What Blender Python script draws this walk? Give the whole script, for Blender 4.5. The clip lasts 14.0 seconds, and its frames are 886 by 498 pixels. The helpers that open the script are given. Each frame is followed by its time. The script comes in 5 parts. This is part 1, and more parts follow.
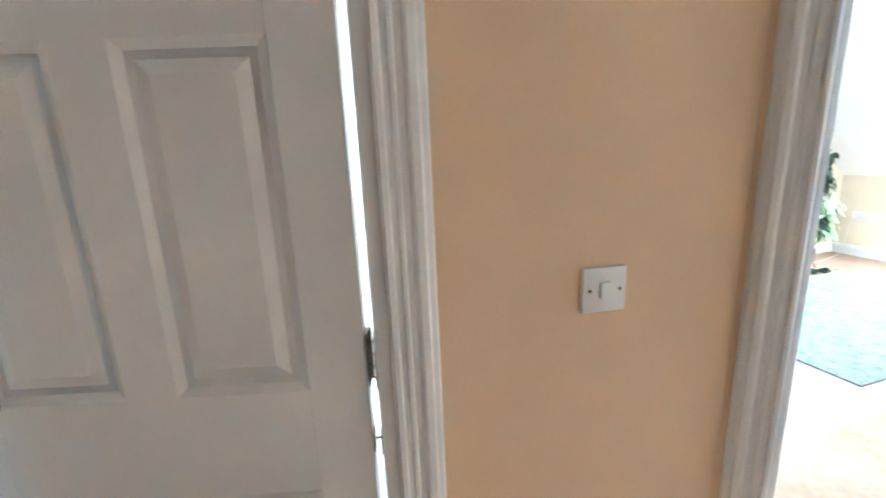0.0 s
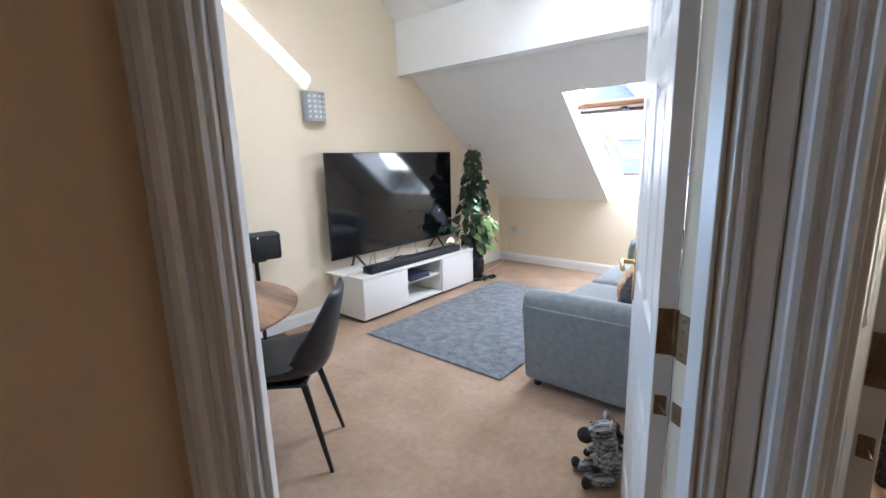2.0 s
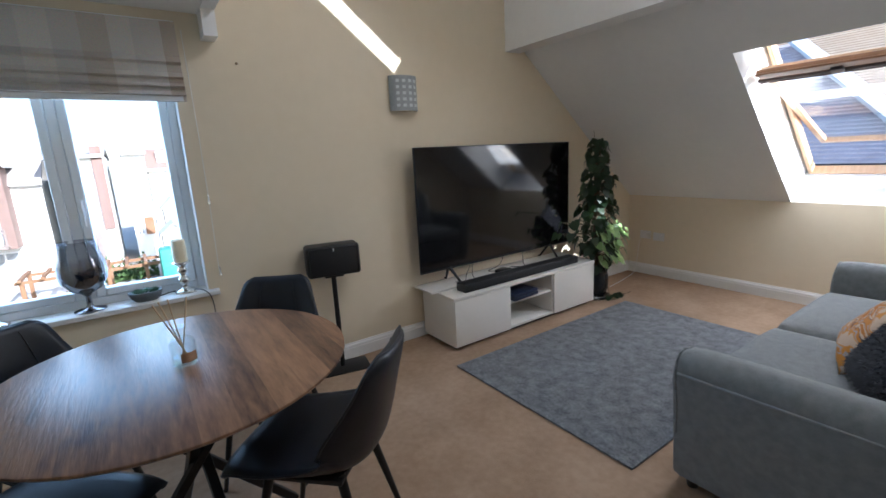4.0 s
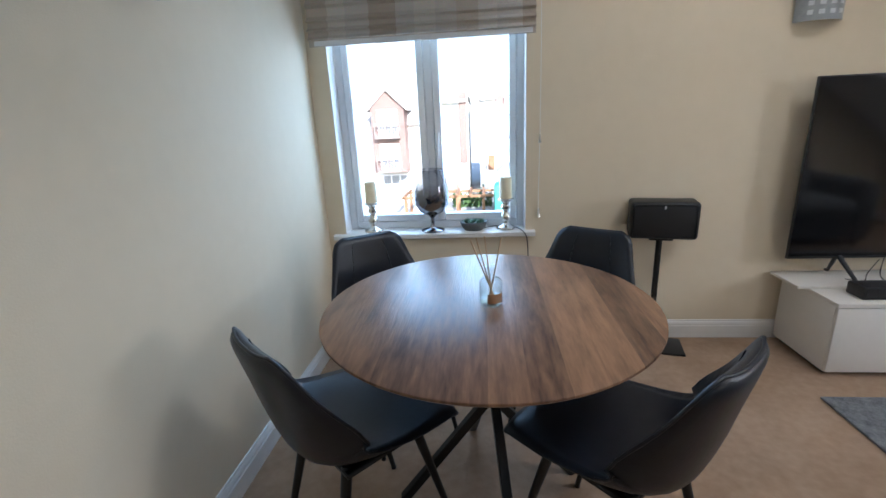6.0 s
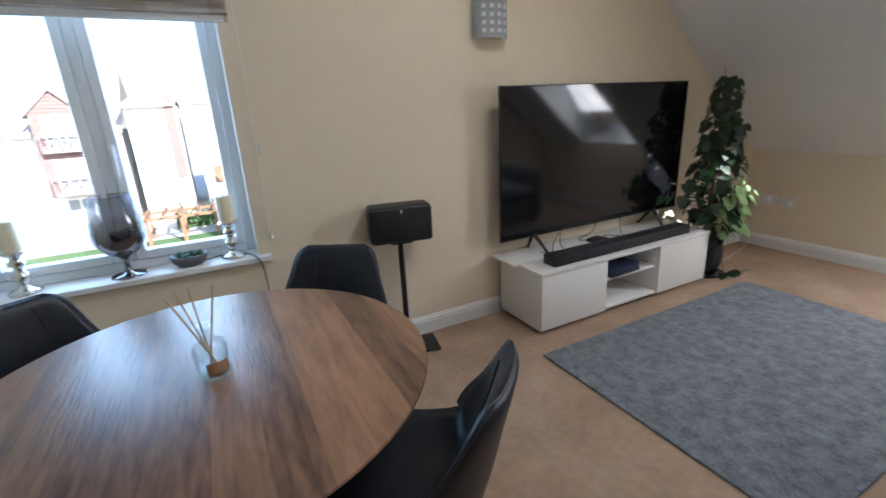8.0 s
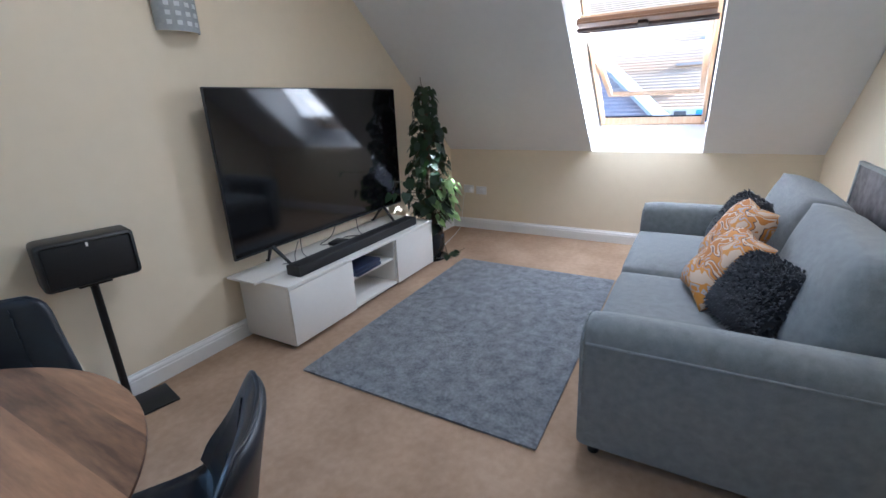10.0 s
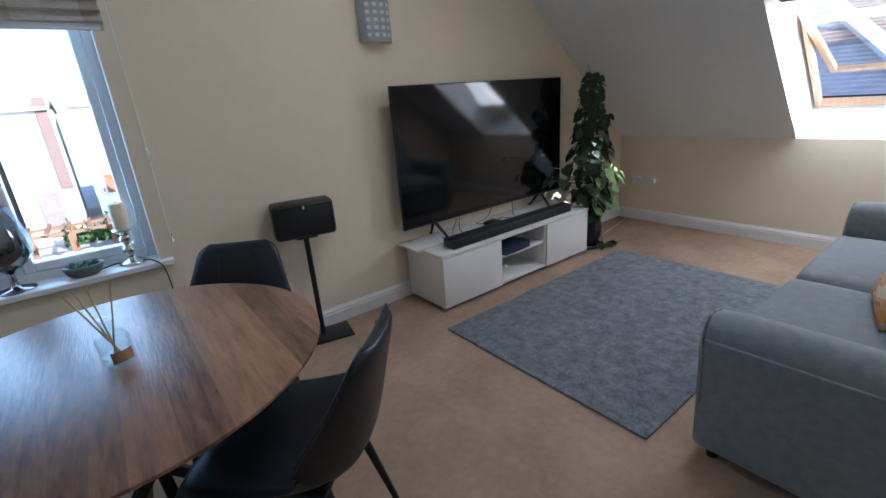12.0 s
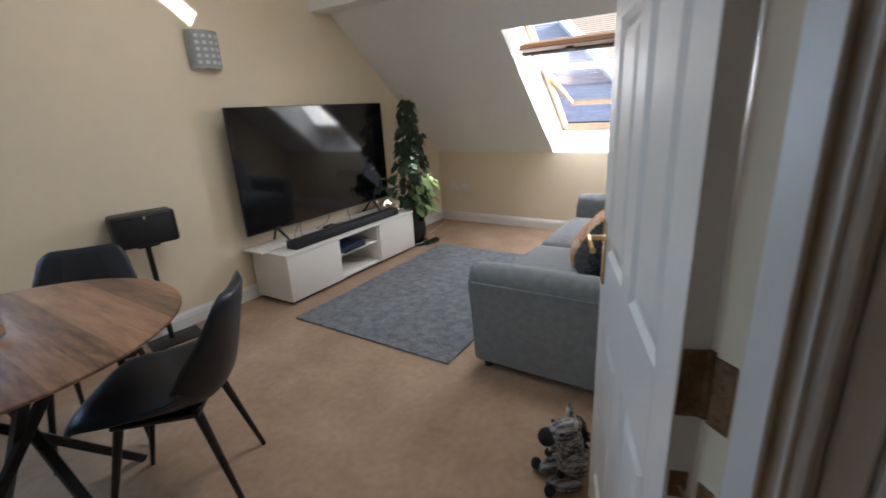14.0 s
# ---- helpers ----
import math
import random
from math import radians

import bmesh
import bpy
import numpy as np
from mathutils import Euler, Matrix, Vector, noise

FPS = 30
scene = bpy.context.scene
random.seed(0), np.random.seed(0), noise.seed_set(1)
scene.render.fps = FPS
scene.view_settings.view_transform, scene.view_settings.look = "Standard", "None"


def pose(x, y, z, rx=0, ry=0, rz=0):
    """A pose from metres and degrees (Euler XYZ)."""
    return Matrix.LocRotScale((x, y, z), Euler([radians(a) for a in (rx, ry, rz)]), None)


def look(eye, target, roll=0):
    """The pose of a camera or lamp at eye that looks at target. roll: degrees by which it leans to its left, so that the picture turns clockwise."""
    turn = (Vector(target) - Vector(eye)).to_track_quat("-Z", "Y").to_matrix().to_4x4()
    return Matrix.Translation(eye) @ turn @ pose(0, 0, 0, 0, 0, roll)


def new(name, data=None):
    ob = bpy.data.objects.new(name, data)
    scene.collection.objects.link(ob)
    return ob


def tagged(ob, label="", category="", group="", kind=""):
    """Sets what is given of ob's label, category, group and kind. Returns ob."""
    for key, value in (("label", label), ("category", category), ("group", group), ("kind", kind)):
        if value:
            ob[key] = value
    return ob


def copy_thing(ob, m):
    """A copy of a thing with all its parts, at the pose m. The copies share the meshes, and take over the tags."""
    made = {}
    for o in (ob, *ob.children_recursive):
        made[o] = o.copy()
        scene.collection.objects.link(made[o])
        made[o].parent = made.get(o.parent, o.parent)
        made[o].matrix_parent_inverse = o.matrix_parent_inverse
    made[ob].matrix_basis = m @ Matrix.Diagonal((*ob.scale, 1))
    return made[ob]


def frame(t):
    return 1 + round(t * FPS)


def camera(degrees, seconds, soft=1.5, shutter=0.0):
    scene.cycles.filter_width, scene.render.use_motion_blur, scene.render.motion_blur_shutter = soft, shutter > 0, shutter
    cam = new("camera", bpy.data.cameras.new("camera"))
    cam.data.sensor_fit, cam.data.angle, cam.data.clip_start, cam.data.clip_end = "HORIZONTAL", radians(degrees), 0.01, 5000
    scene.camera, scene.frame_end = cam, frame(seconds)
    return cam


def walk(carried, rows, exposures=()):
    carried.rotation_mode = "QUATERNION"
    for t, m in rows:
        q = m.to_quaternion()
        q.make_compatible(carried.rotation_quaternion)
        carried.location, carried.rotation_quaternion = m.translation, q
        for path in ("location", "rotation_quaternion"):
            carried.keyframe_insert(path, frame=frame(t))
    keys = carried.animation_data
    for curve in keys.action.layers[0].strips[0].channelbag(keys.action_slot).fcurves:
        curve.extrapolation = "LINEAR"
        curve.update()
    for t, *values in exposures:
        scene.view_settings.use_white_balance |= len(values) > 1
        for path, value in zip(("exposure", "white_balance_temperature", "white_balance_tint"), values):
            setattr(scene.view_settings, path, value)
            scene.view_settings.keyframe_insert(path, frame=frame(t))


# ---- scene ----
cam = camera(90.2, 14.0, shutter=0.15)
PATH = [
    (0, (-0.209, 0.75, 1.399), (0.396, 2.596, 0.927), -2.4),
    (0.2, (-0.152, 0.716, 1.404), (0.709, 2.46, 0.936), -1.9),
    (0.5, (-0.046, 0.686, 1.408), (1.156, 2.217, 0.949), -0.7),
    (1, (0.155, 0.649, 1.404), (1.632, 1.927, 0.972), -0.7),
    (1.5, (0.301, 0.639, 1.391), (1.79, 1.913, 0.993), -0.7),
    (2, (0.419, 0.674, 1.387), (1.91, 1.946, 0.989), -1.6),
    (2.2, (0.481, 0.715, 1.38), (1.979, 1.978, 0.979), -1.6),
    (4.3, (1.023, 1.198, 1.403), (1.986, 2.903, 0.997), -3.5),
    (4.5, (1.026, 1.244, 1.386), (1.881, 3.007, 0.986), -3.7),
    (5, (1.015, 1.365, 1.39), (1.541, 3.249, 0.97), -3.4),
    (5.5, (1.03, 1.4, 1.394), (1.131, 3.331, 0.882), -3.7),
    (6, (1.037, 1.425, 1.358), (0.842, 3.333, 0.79), -2.8),
    (6.5, (1.054, 1.456, 1.362), (0.728, 3.338, 0.771), -3.1),
    (7, (1.069, 1.488, 1.34), (0.764, 3.372, 0.741), -2.9),
    (7.5, (1.077, 1.605, 1.351), (1.236, 3.498, 0.725), -2.5),
    (8, (1.133, 1.665, 1.356), (1.996, 3.366, 0.754), -3.0),
    (8.5, (1.168, 1.678, 1.362), (2.599, 2.95, 0.783), -1.7),
    (8.7, (1.163, 1.7, 1.354), (2.791, 2.712, 0.785), -1.2),
    (10.8, (1.215, 1.588, 1.345), (2.86, 2.532, 0.709), -2.6),
    (11, (1.218, 1.555, 1.348), (2.72, 2.711, 0.71), -2.7),
    (11.5, (1.2, 1.484, 1.362), (2.415, 2.937, 0.718), -3.7),
    (12, (1.136, 1.4, 1.372), (2.269, 2.917, 0.728), -4.5),
    (12.5, (0.998, 1.284, 1.357), (2.148, 2.792, 0.721), -4.5),
    (13, (0.879, 1.168, 1.368), (2.092, 2.63, 0.74), -3.6),
    (13.5, (0.823, 1.062, 1.381), (2.101, 2.473, 0.77), -3.1),
    (14, (0.785, 0.876, 1.384), (2.374, 1.927, 0.777), -3.2),
]
EXPOSURES = [(0.0, 4.85, 4500, 0), (0.3, 4.0, 4750, 6), (0.6, 3.05, 4950, 10), (1.0, 2.85, 5050, 10), (2.2, 2.8, 5150, 10), (4.3, 1.36, 5500, 10), (5.0, 1.74, 5550, 10), (7.5, 1.75, 5550, 10), (8.0, 1.72, 5550, 10),
             (8.4, 1.3, 5600, 10), (8.7, 1.55, 5400, 10), (10.8, 1.92, 5000, 10), (11.5, 1.68, 4950, 10), (12.0, 1.36, 5150, 10), (13.0, 1.36, 5400, 10), (13.5, 1.42, 5500, 10), (14.0, 1.72, 5750, 10)]
walk(cam, [(t, look(eye, target, roll)) for t, eye, target, roll in PATH], EXPOSURES)

# ---- world, sun, window light ----
SUN = Vector((-0.38, 1.0, -0.55)).normalized()
world = bpy.data.worlds.new("world")
scene.world = world
world.use_nodes = True
wt = world.node_tree
sky = wt.nodes.new("ShaderNodeTexSky")
sky.sky_type = "NISHITA"
sky.sun_disc = False
sky.sun_elevation = math.asin(-SUN.z)
sky.sun_rotation = math.atan2(-SUN.x, -SUN.y)
wt.links.new(sky.outputs[0], wt.nodes["Background"].inputs[0])
wt.nodes["Background"].inputs[1].default_value = 0.15


def lamp(name, kind, m, energy, colour, **kw):
    data = bpy.data.lights.new(name, kind)
    data.energy, data.color = energy, colour
    for k, v in kw.items():
        if k == "angle":
            data.angle = v
        if k == "size":
            data.shape, data.size, data.size_y = "RECTANGLE", v[0], v[1]
    ob = new(name, data)
    ob.matrix_world = m
    return ob


lamp("sun", "SUN", look((0, 0, 0), SUN), 5.0, (1.0, 0.965, 0.90), angle=radians(0.5))
lamp("window_light", "AREA", look((0.72, 4.22, 1.3), (0.72, 3.0, 1.1)), 6.2, (0.52, 0.75, 1.0), size=(1.0, 1.1))
lamp("skylight_light", "AREA", look((5.2, 2.06, 1.55), (3.6, 2.06, 0.2)), 8.5, (1.0, 0.96, 0.90), size=(0.8, 0.8))
lamp("skylight_light_upper", "AREA", look((3.07, 2.04, 3.50), (2.32, 2.04, 2.5)), 9, (1.0, 0.96, 0.90), size=(0.45, 0.9))
lamp("first_room_window_light", "AREA", look((-1.1, 3.97, 1.5), (-1.0, 1.0, 1.2)), 3.8, (0.86, 0.93, 1.0), size=(1.2, 1.2))
lamp("side_room_window_light", "AREA", look((3.47, 0.0, 1.5), (0.0, 0.3, 1.2)), 2.6, (0.86, 0.93, 1.0), size=(0.9, 1.2))


# ---- materials ----
def mat(name, colour, rough=0.6, metal=0.0, colour2=None, scale=8.0, bump=0.0, bump_scale=60.0, spec=0.5, stretch=None, detail=4.0, sheen=0.0, coat=0.0):
    m = bpy.data.materials.new(name)
    m.use_nodes = True
    nt = m.node_tree
    b = nt.nodes["Principled BSDF"]
    b.inputs["Base Color"].default_value = (*colour, 1)
    b.inputs["Roughness"].default_value = rough
    b.inputs["Metallic"].default_value = metal
    b.inputs["Specular IOR Level"].default_value = spec
    b.inputs["Sheen Weight"].default_value = sheen
    b.inputs["Coat Weight"].default_value = coat
    if colour2 or bump:
        tc = nt.nodes.new("ShaderNodeTexCoord")
        vec = tc.outputs["Object"]
        if stretch:
            mp = nt.nodes.new("ShaderNodeMapping")
            mp.inputs["Scale"].default_value = stretch
            nt.links.new(vec, mp.inputs[0])
            vec = mp.outputs[0]
    if colour2:
        n1 = nt.nodes.new("ShaderNodeTexNoise")
        n1.inputs["Scale"].default_value = scale
        n1.inputs["Detail"].default_value = detail
        nt.links.new(vec, n1.inputs["Vector"])
        n2 = nt.nodes.new("ShaderNodeTexNoise")
        n2.inputs["Scale"].default_value = scale * 9
        nt.links.new(vec, n2.inputs["Vector"])
        add = nt.nodes.new("ShaderNodeMath")
        add.operation = "MULTIPLY_ADD"
        nt.links.new(n2.outputs["Fac"], add.inputs[0])
        add.inputs[1].default_value = 0.5
        nt.links.new(n1.outputs["Fac"], add.inputs[2])
        rm = nt.nodes.new("ShaderNodeValToRGB")
        rm.color_ramp.elements[0].position = 0.5
        rm.color_ramp.elements[1].position = 1.0
        rm.color_ramp.elements[0].color = (*colour, 1)
        rm.color_ramp.elements[1].color = (*colour2, 1)
        nt.links.new(add.outputs[0], rm.inputs[0])
        nt.links.new(rm.outputs[0], b.inputs["Base Color"])
    if bump:
        n3 = nt.nodes.new("ShaderNodeTexNoise")
        n3.inputs["Scale"].default_value = bump_scale
        n3.inputs["Detail"].default_value = 6
        nt.links.new(vec, n3.inputs["Vector"])
        bp = nt.nodes.new("ShaderNodeBump")
        bp.inputs["Strength"].default_value = bump
        bp.inputs["Distance"].default_value = 0.01
        nt.links.new(n3.outputs["Fac"], bp.inputs["Height"])
        nt.links.new(bp.outputs[0], b.inputs["Normal"])
    return m


def glass_mat(name, tint=(1, 1, 1), clear=0.9, rough=0.0):
    m = bpy.data.materials.new(name)
    m.use_nodes = True
    nt = m.node_tree
    nt.nodes.remove(nt.nodes["Principled BSDF"])
    tr = nt.nodes.new("ShaderNodeBsdfTransparent")
    tr.inputs[0].default_value = (*tint, 1)
    gl = nt.nodes.new("ShaderNodeBsdfGlossy")
    gl.inputs["Roughness"].default_value = rough
    mx = nt.nodes.new("ShaderNodeMixShader")
    lw = nt.nodes.new("ShaderNodeLayerWeight")
    pw, ma = nt.nodes.new("ShaderNodeMath"), nt.nodes.new("ShaderNodeMath")
    pw.operation, ma.operation = "POWER", "MULTIPLY_ADD"
    pw.inputs[1].default_value, ma.inputs[1].default_value, ma.inputs[2].default_value = 5.0, 0.9, 0.04
    nt.links.new(lw.outputs["Facing"], pw.inputs[0])
    nt.links.new(pw.outputs[0], ma.inputs[0])
    nt.links.new(ma.outputs[0], mx.inputs[0])
    nt.links.new(tr.outputs[0], mx.inputs[1])
    nt.links.new(gl.outputs[0], mx.inputs[2])
    nt.links.new(mx.outputs[0], nt.nodes["Material Output"].inputs[0])
    return m


CREAM = mat("cream_wall_paint", (0.74, 0.64, 0.475), 0.85, colour2=(0.78, 0.68, 0.515), scale=1.5, bump=0.08, bump_scale=220)
HALLPAINT = mat("peach_wall_paint", (0.75, 0.545, 0.335), 0.85, colour2=(0.78, 0.575, 0.365), scale=1.5, bump=0.08, bump_scale=220)
CEILING = mat("white_ceiling_paint", (0.80, 0.79, 0.77), 0.9, colour2=(0.84, 0.83, 0.81), scale=2.0, bump=0.08, bump_scale=200)
GLOSS = mat("white_gloss_paint", (0.78, 0.77, 0.75), 0.28, colour2=(0.82, 0.81, 0.79), scale=3.0, bump=0.012, bump_scale=40)
CARPET = mat("beige_carpet", (0.37, 0.25, 0.163), 1.0, colour2=(0.51, 0.365, 0.253), scale=3.0, bump=0.6, bump_scale=420, spec=0.1)
UPVC = mat("white_upvc", (0.80, 0.81, 0.82), 0.35, colour2=(0.84, 0.85, 0.86), scale=4)
PINE = mat("varnished_pine", (0.66, 0.42, 0.24), 0.35, colour2=(0.78, 0.55, 0.35), scale=6, stretch=(1, 8, 1), bump=0.05)
LAMINATE = mat("white_laminate", (0.76, 0.73, 0.68), 0.4, colour2=(0.80, 0.77, 0.72), scale=3)
BLACK = mat("black_plastic", (0.012, 0.012, 0.013), 0.45, colour2=(0.02, 0.02, 0.021), scale=10)
BLACKMETAL = mat("black_metal", (0.012, 0.012, 0.013), 0.4, 0.3, colour2=(0.02, 0.02, 0.02), scale=10)
SCREEN = mat("screen_glass", (0.005, 0.005, 0.006), 0.075, colour2=(0.006, 0.006, 0.007), scale=3, spec=0.5)
LEATHER = mat("black_leather", (0.004, 0.006, 0.0110), 0.38, colour2=(0.009, 0.0125, 0.022), scale=14, bump=0.10, bump_scale=260, spec=0.5)
SOFA = mat("grey_weave", (0.185, 0.195, 0.20), 0.95, colour2=(0.26, 0.275, 0.28), scale=30, bump=0.4, bump_scale=500, sheen=0.3)
RUG = mat("grey_rug_pile", (0.15, 0.155, 0.17), 1.0, colour2=(0.36, 0.37, 0.39), scale=9, bump=0.9, bump_scale=260, spec=0.1, sheen=0.2)
BRASS = mat("brass", (0.62, 0.42, 0.16), 0.25, 1.0, colour2=(0.70, 0.50, 0.22), scale=12)
OLDBRASS = mat("tarnished_brass", (0.15, 0.10, 0.055), 0.42, 1.0, colour2=(0.34, 0.25, 0.15), scale=18)
CHROME = mat("chrome", (0.75, 0.75, 0.74), 0.12, 1.0, colour2=(0.8, 0.8, 0.79), scale=8)
GLASS = glass_mat("clear_glass")


# ---- mesh helpers ----
def add_box(bm, x0, x1, y0, y1, z0, z1, m=None, bevel=0.0, seg=1):
    vs = [bm.verts.new(p) for p in ((x0, y0, z0), (x1, y0, z0), (x1, y1, z0), (x0, y1, z0), (x0, y0, z1), (x1, y0, z1), (x1, y1, z1), (x0, y1, z1))]
    fs = [bm.faces.new([vs[i] for i in f]) for f in ((3, 2, 1, 0), (4, 5, 6, 7), (0, 1, 5, 4), (1, 2, 6, 5), (2, 3, 7, 6), (3, 0, 4, 7))]
    if bevel:
        es = list({e for f in fs for e in f.edges})
        r = bmesh.ops.bevel(bm, geom=es, offset=bevel, segments=seg, affect="EDGES", profile=0.5)
        vs = list({v for f in r["faces"] for v in f.verts} | {v for v in vs if v.is_valid})
    if m is not None:
        bmesh.ops.transform(bm, matrix=m, verts=[v for v in vs if v.is_valid])
    return vs


def add_prism(bm, pts, a, b, axis="z", m=None):
    """A flat outline, swept along an axis from a to b."""
    def at(p, h):
        return {"z": (p[0], p[1], h), "y": (p[0], h, p[1]), "x": (h, p[0], p[1])}[axis]
    lo = [bm.verts.new(at(p, a)) for p in pts]
    hi = [bm.verts.new(at(p, b)) for p in pts]
    n = len(pts)
    bm.faces.new(lo[::-1])
    bm.faces.new(hi)
    for i in range(n):
        bm.faces.new((lo[i], lo[(i + 1) % n], hi[(i + 1) % n], hi[i]))
    if m is not None:
        bmesh.ops.transform(bm, matrix=m, verts=lo + hi)
    return lo + hi


def add_tube(bm, p, q, r0, r1=None, n=12):
    r1 = r0 if r1 is None else r1
    p, q = Vector(p), Vector(q)
    m = Matrix.Translation((p + q) / 2) @ (q - p).to_track_quat("Z", "Y").to_matrix().to_4x4()
    bmesh.ops.create_cone(bm, cap_ends=True, segments=n, radius1=r0, radius2=r1, depth=(q - p).length, matrix=m)


def add_lathe(bm, profile, n=28, m=None):
    """A turned shape from (radius, height) pairs."""
    rings = []
    vs = []
    for r, z in profile:
        if r < 1e-5:
            v = bm.verts.new((0, 0, z))
            rings.append([v])
            vs.append(v)
        else:
            ring = [bm.verts.new((r * math.cos(2 * math.pi * i / n), r * math.sin(2 * math.pi * i / n), z)) for i in range(n)]
            rings.append(ring)
            vs += ring
    for a, b in zip(rings, rings[1:]):
        for i in range(n):
            j = (i + 1) % n
            if len(a) == 1 and len(b) > 1:
                bm.faces.new((a[0], b[j], b[i]))
            elif len(b) == 1 and len(a) > 1:
                bm.faces.new((a[i], a[j], b[0]))
            elif len(a) > 1:
                bm.faces.new((a[i], a[j], b[j], b[i]))
    if m is not None:
        bmesh.ops.transform(bm, matrix=m, verts=vs)
    return vs


def add_sweep(bm, pts, r, closed=False, n=8):
    """A smooth round cord along pts."""
    P = [Vector(p) for p in pts]
    k = len(P)
    rings = []
    ref = Vector((0.31, 0.52, 0.79))
    for i in range(k):
        t = (P[(i + 1) % k] - P[i - 1]) if closed or 0 < i < k - 1 else (P[1] - P[0] if i == 0 else P[-1] - P[-2])
        t.normalize()
        a = (ref - t * ref.dot(t)).normalized()
        b = t.cross(a)
        ref = a
        rings.append([bm.verts.new(P[i] + (a * math.cos(2 * math.pi * j / n) + b * math.sin(2 * math.pi * j / n)) * r) for j in range(n)])
    pairs = list(zip(rings, rings[1:]))
    for u_, v_ in pairs:
        for j in range(n):
            bm.faces.new((u_[j], u_[(j + 1) % n], v_[(j + 1) % n], v_[j]))
    if closed:
        u_, v_ = rings[-1], rings[0]
        off = min(range(n), key=lambda o: (u_[0].co - v_[o].co).length)
        for j in range(n):
            bm.faces.new((u_[j], u_[(j + 1) % n], v_[(j + 1 + off) % n], v_[(j + off) % n]))
    else:
        bm.faces.new(rings[0][::-1])
        bm.faces.new(rings[-1])


def mesh_of(name, bm, material, smooth=False):
    bmesh.ops.recalc_face_normals(bm, faces=bm.faces)
    me = bpy.data.meshes.new(name)
    bm.to_mesh(me)
    bm.free()
    for mm in material if isinstance(material, (list, tuple)) else [material]:
        me.materials.append(mm)
    if smooth:
        for p in me.polygons:
            p.use_smooth = True
        if smooth != "all":
            me.set_sharp_from_angle(angle=radians(40))
    return me


def part(name, bm, material, parent=None, label="", smooth=False):
    ob = new(name, mesh_of(name, bm, material, smooth))
    if parent is not None:
        ob.parent = parent
    return tagged(ob, label)


def box_part(name, dims, material, parent=None, label="", bevel=0.0, m=None, seg=2):
    bm = bmesh.new()
    add_box(bm, *dims, m=m, bevel=bevel, seg=seg)
    return part(name, bm, material, parent, label, smooth=bevel > 0)


def thing(name, m, label, category, group=""):
    ob = new(name)
    ob.matrix_world = m
    return tagged(ob, label, category, group)


def structure(name, bm, material, label, category, smooth=False):
    return tagged(part(name, bm, material, None, label, smooth), category=category, kind="structure")


# ---- plan ----
WX, TVY, KX, KZ, RY = 0.07, 4.0, 5.53, 0.865, 0.81     # left wall, television wall, knee wall and its height, sofa wall
SWY, SWT = 1.41, 1.51                                  # the two faces of the switch wall
LK, UK = 0.84, 0.81                                    # pitch of the lower and the upper slope
BX, BZ = 3.69, 2.21                                    # face and underside of the purlin beam


def low(x):
    return KZ + (KX - x) * LK


def up(x):
    return 2.62 + (3.79 - x) * UK


RIDGE = 2.2
HALL = pose(0.012, 1.437, 0, 0, 0, -7.5) @ pose(-0.012, -SWY, 0)    # the switch wall stands a little askew
DC, DS = 0.778, 0.628
DOOR = Matrix(((DC, DS, 0, 0), (-DS, DC, 0, 0), (0, 0, 1, 0), (0, 0, 0, 1)))   # along the doorway, into the room, up
D0, D1, DN0, DN1 = -0.275, 0.525, 1.437, 1.535

# floor
bm = bmesh.new()
add_box(bm, -2.6, 5.7, -0.6, 4.3, -0.15, 0.0)
structure("floor", bm, CARPET, "beige cut-pile carpet, slightly worn and trodden", "floor")

# television and window wall: an outline round the window
WIN = (0.178, 1.272, 0.70, 1.95)
bm = bmesh.new()
add_box(bm, -0.05, WIN[0], TVY, TVY + 0.28, 0, 2.6)
add_box(bm, WIN[0], WIN[1], TVY, TVY + 0.28, 0, WIN[2])
add_box(bm, WIN[0], WIN[1], TVY, TVY + 0.28, WIN[3], 2.6)
add_prism(bm, [(WIN[1], 0), (KX + 0.15, 0), (KX + 0.15, low(KX) + 0.1), (BX + 0.1, 2.75), (RIDGE, up(RIDGE) + 0.1), (WIN[1], 3.3)], TVY, TVY + 0.28, "y")
structure("wall_north", bm, CREAM, "cream painted plaster wall with a window", "wall")

bm = bmesh.new()
add_box(bm, -0.05, WX, SWT, TVY, 0, 2.6)
structure("wall_west", bm, CREAM, "plain cream painted plaster wall", "wall")

bm = bmesh.new()
add_box(bm, KX, KX + 0.15, RY - 0.1, TVY, 0, KZ)
structure("wall_knee", bm, CREAM, "low cream painted knee wall", "wall")

bm = bmesh.new()
add_prism(bm, [(1.44, 0), (KX + 0.15, 0), (KX + 0.15, low(KX) + 0.1), (BX + 0.1, 2.75), (RIDGE, up(RIDGE) + 0.1), (1.44, 3.3)], RY - 0.1, RY, "y")
structure("wall_south", bm, CREAM, "cream painted plaster wall behind the sofa", "wall")

# switch wall, with the opening of the first door
LD0, LD1 = -0.885, -0.110
for nm, y0, y1, mt, lb in (("wall_switch", SWY, SWT - 0.04, HALLPAINT, "peach painted hall wall with a light switch"), ("wall_switch_back", SWT - 0.04, SWT, CREAM, "cream back of the hall wall")):
    bm = bmesh.new()
    add_box(bm, LD1, 0.612, y0, y1, 0, 2.6)
    add_box(bm, LD0, LD1, y0, y1, 2.03, 2.6)
    add_box(bm, -2.4, LD0, y0, y1, 0, 2.6)
    structure(nm, bm, mt, lb, "wall").matrix_world = HALL

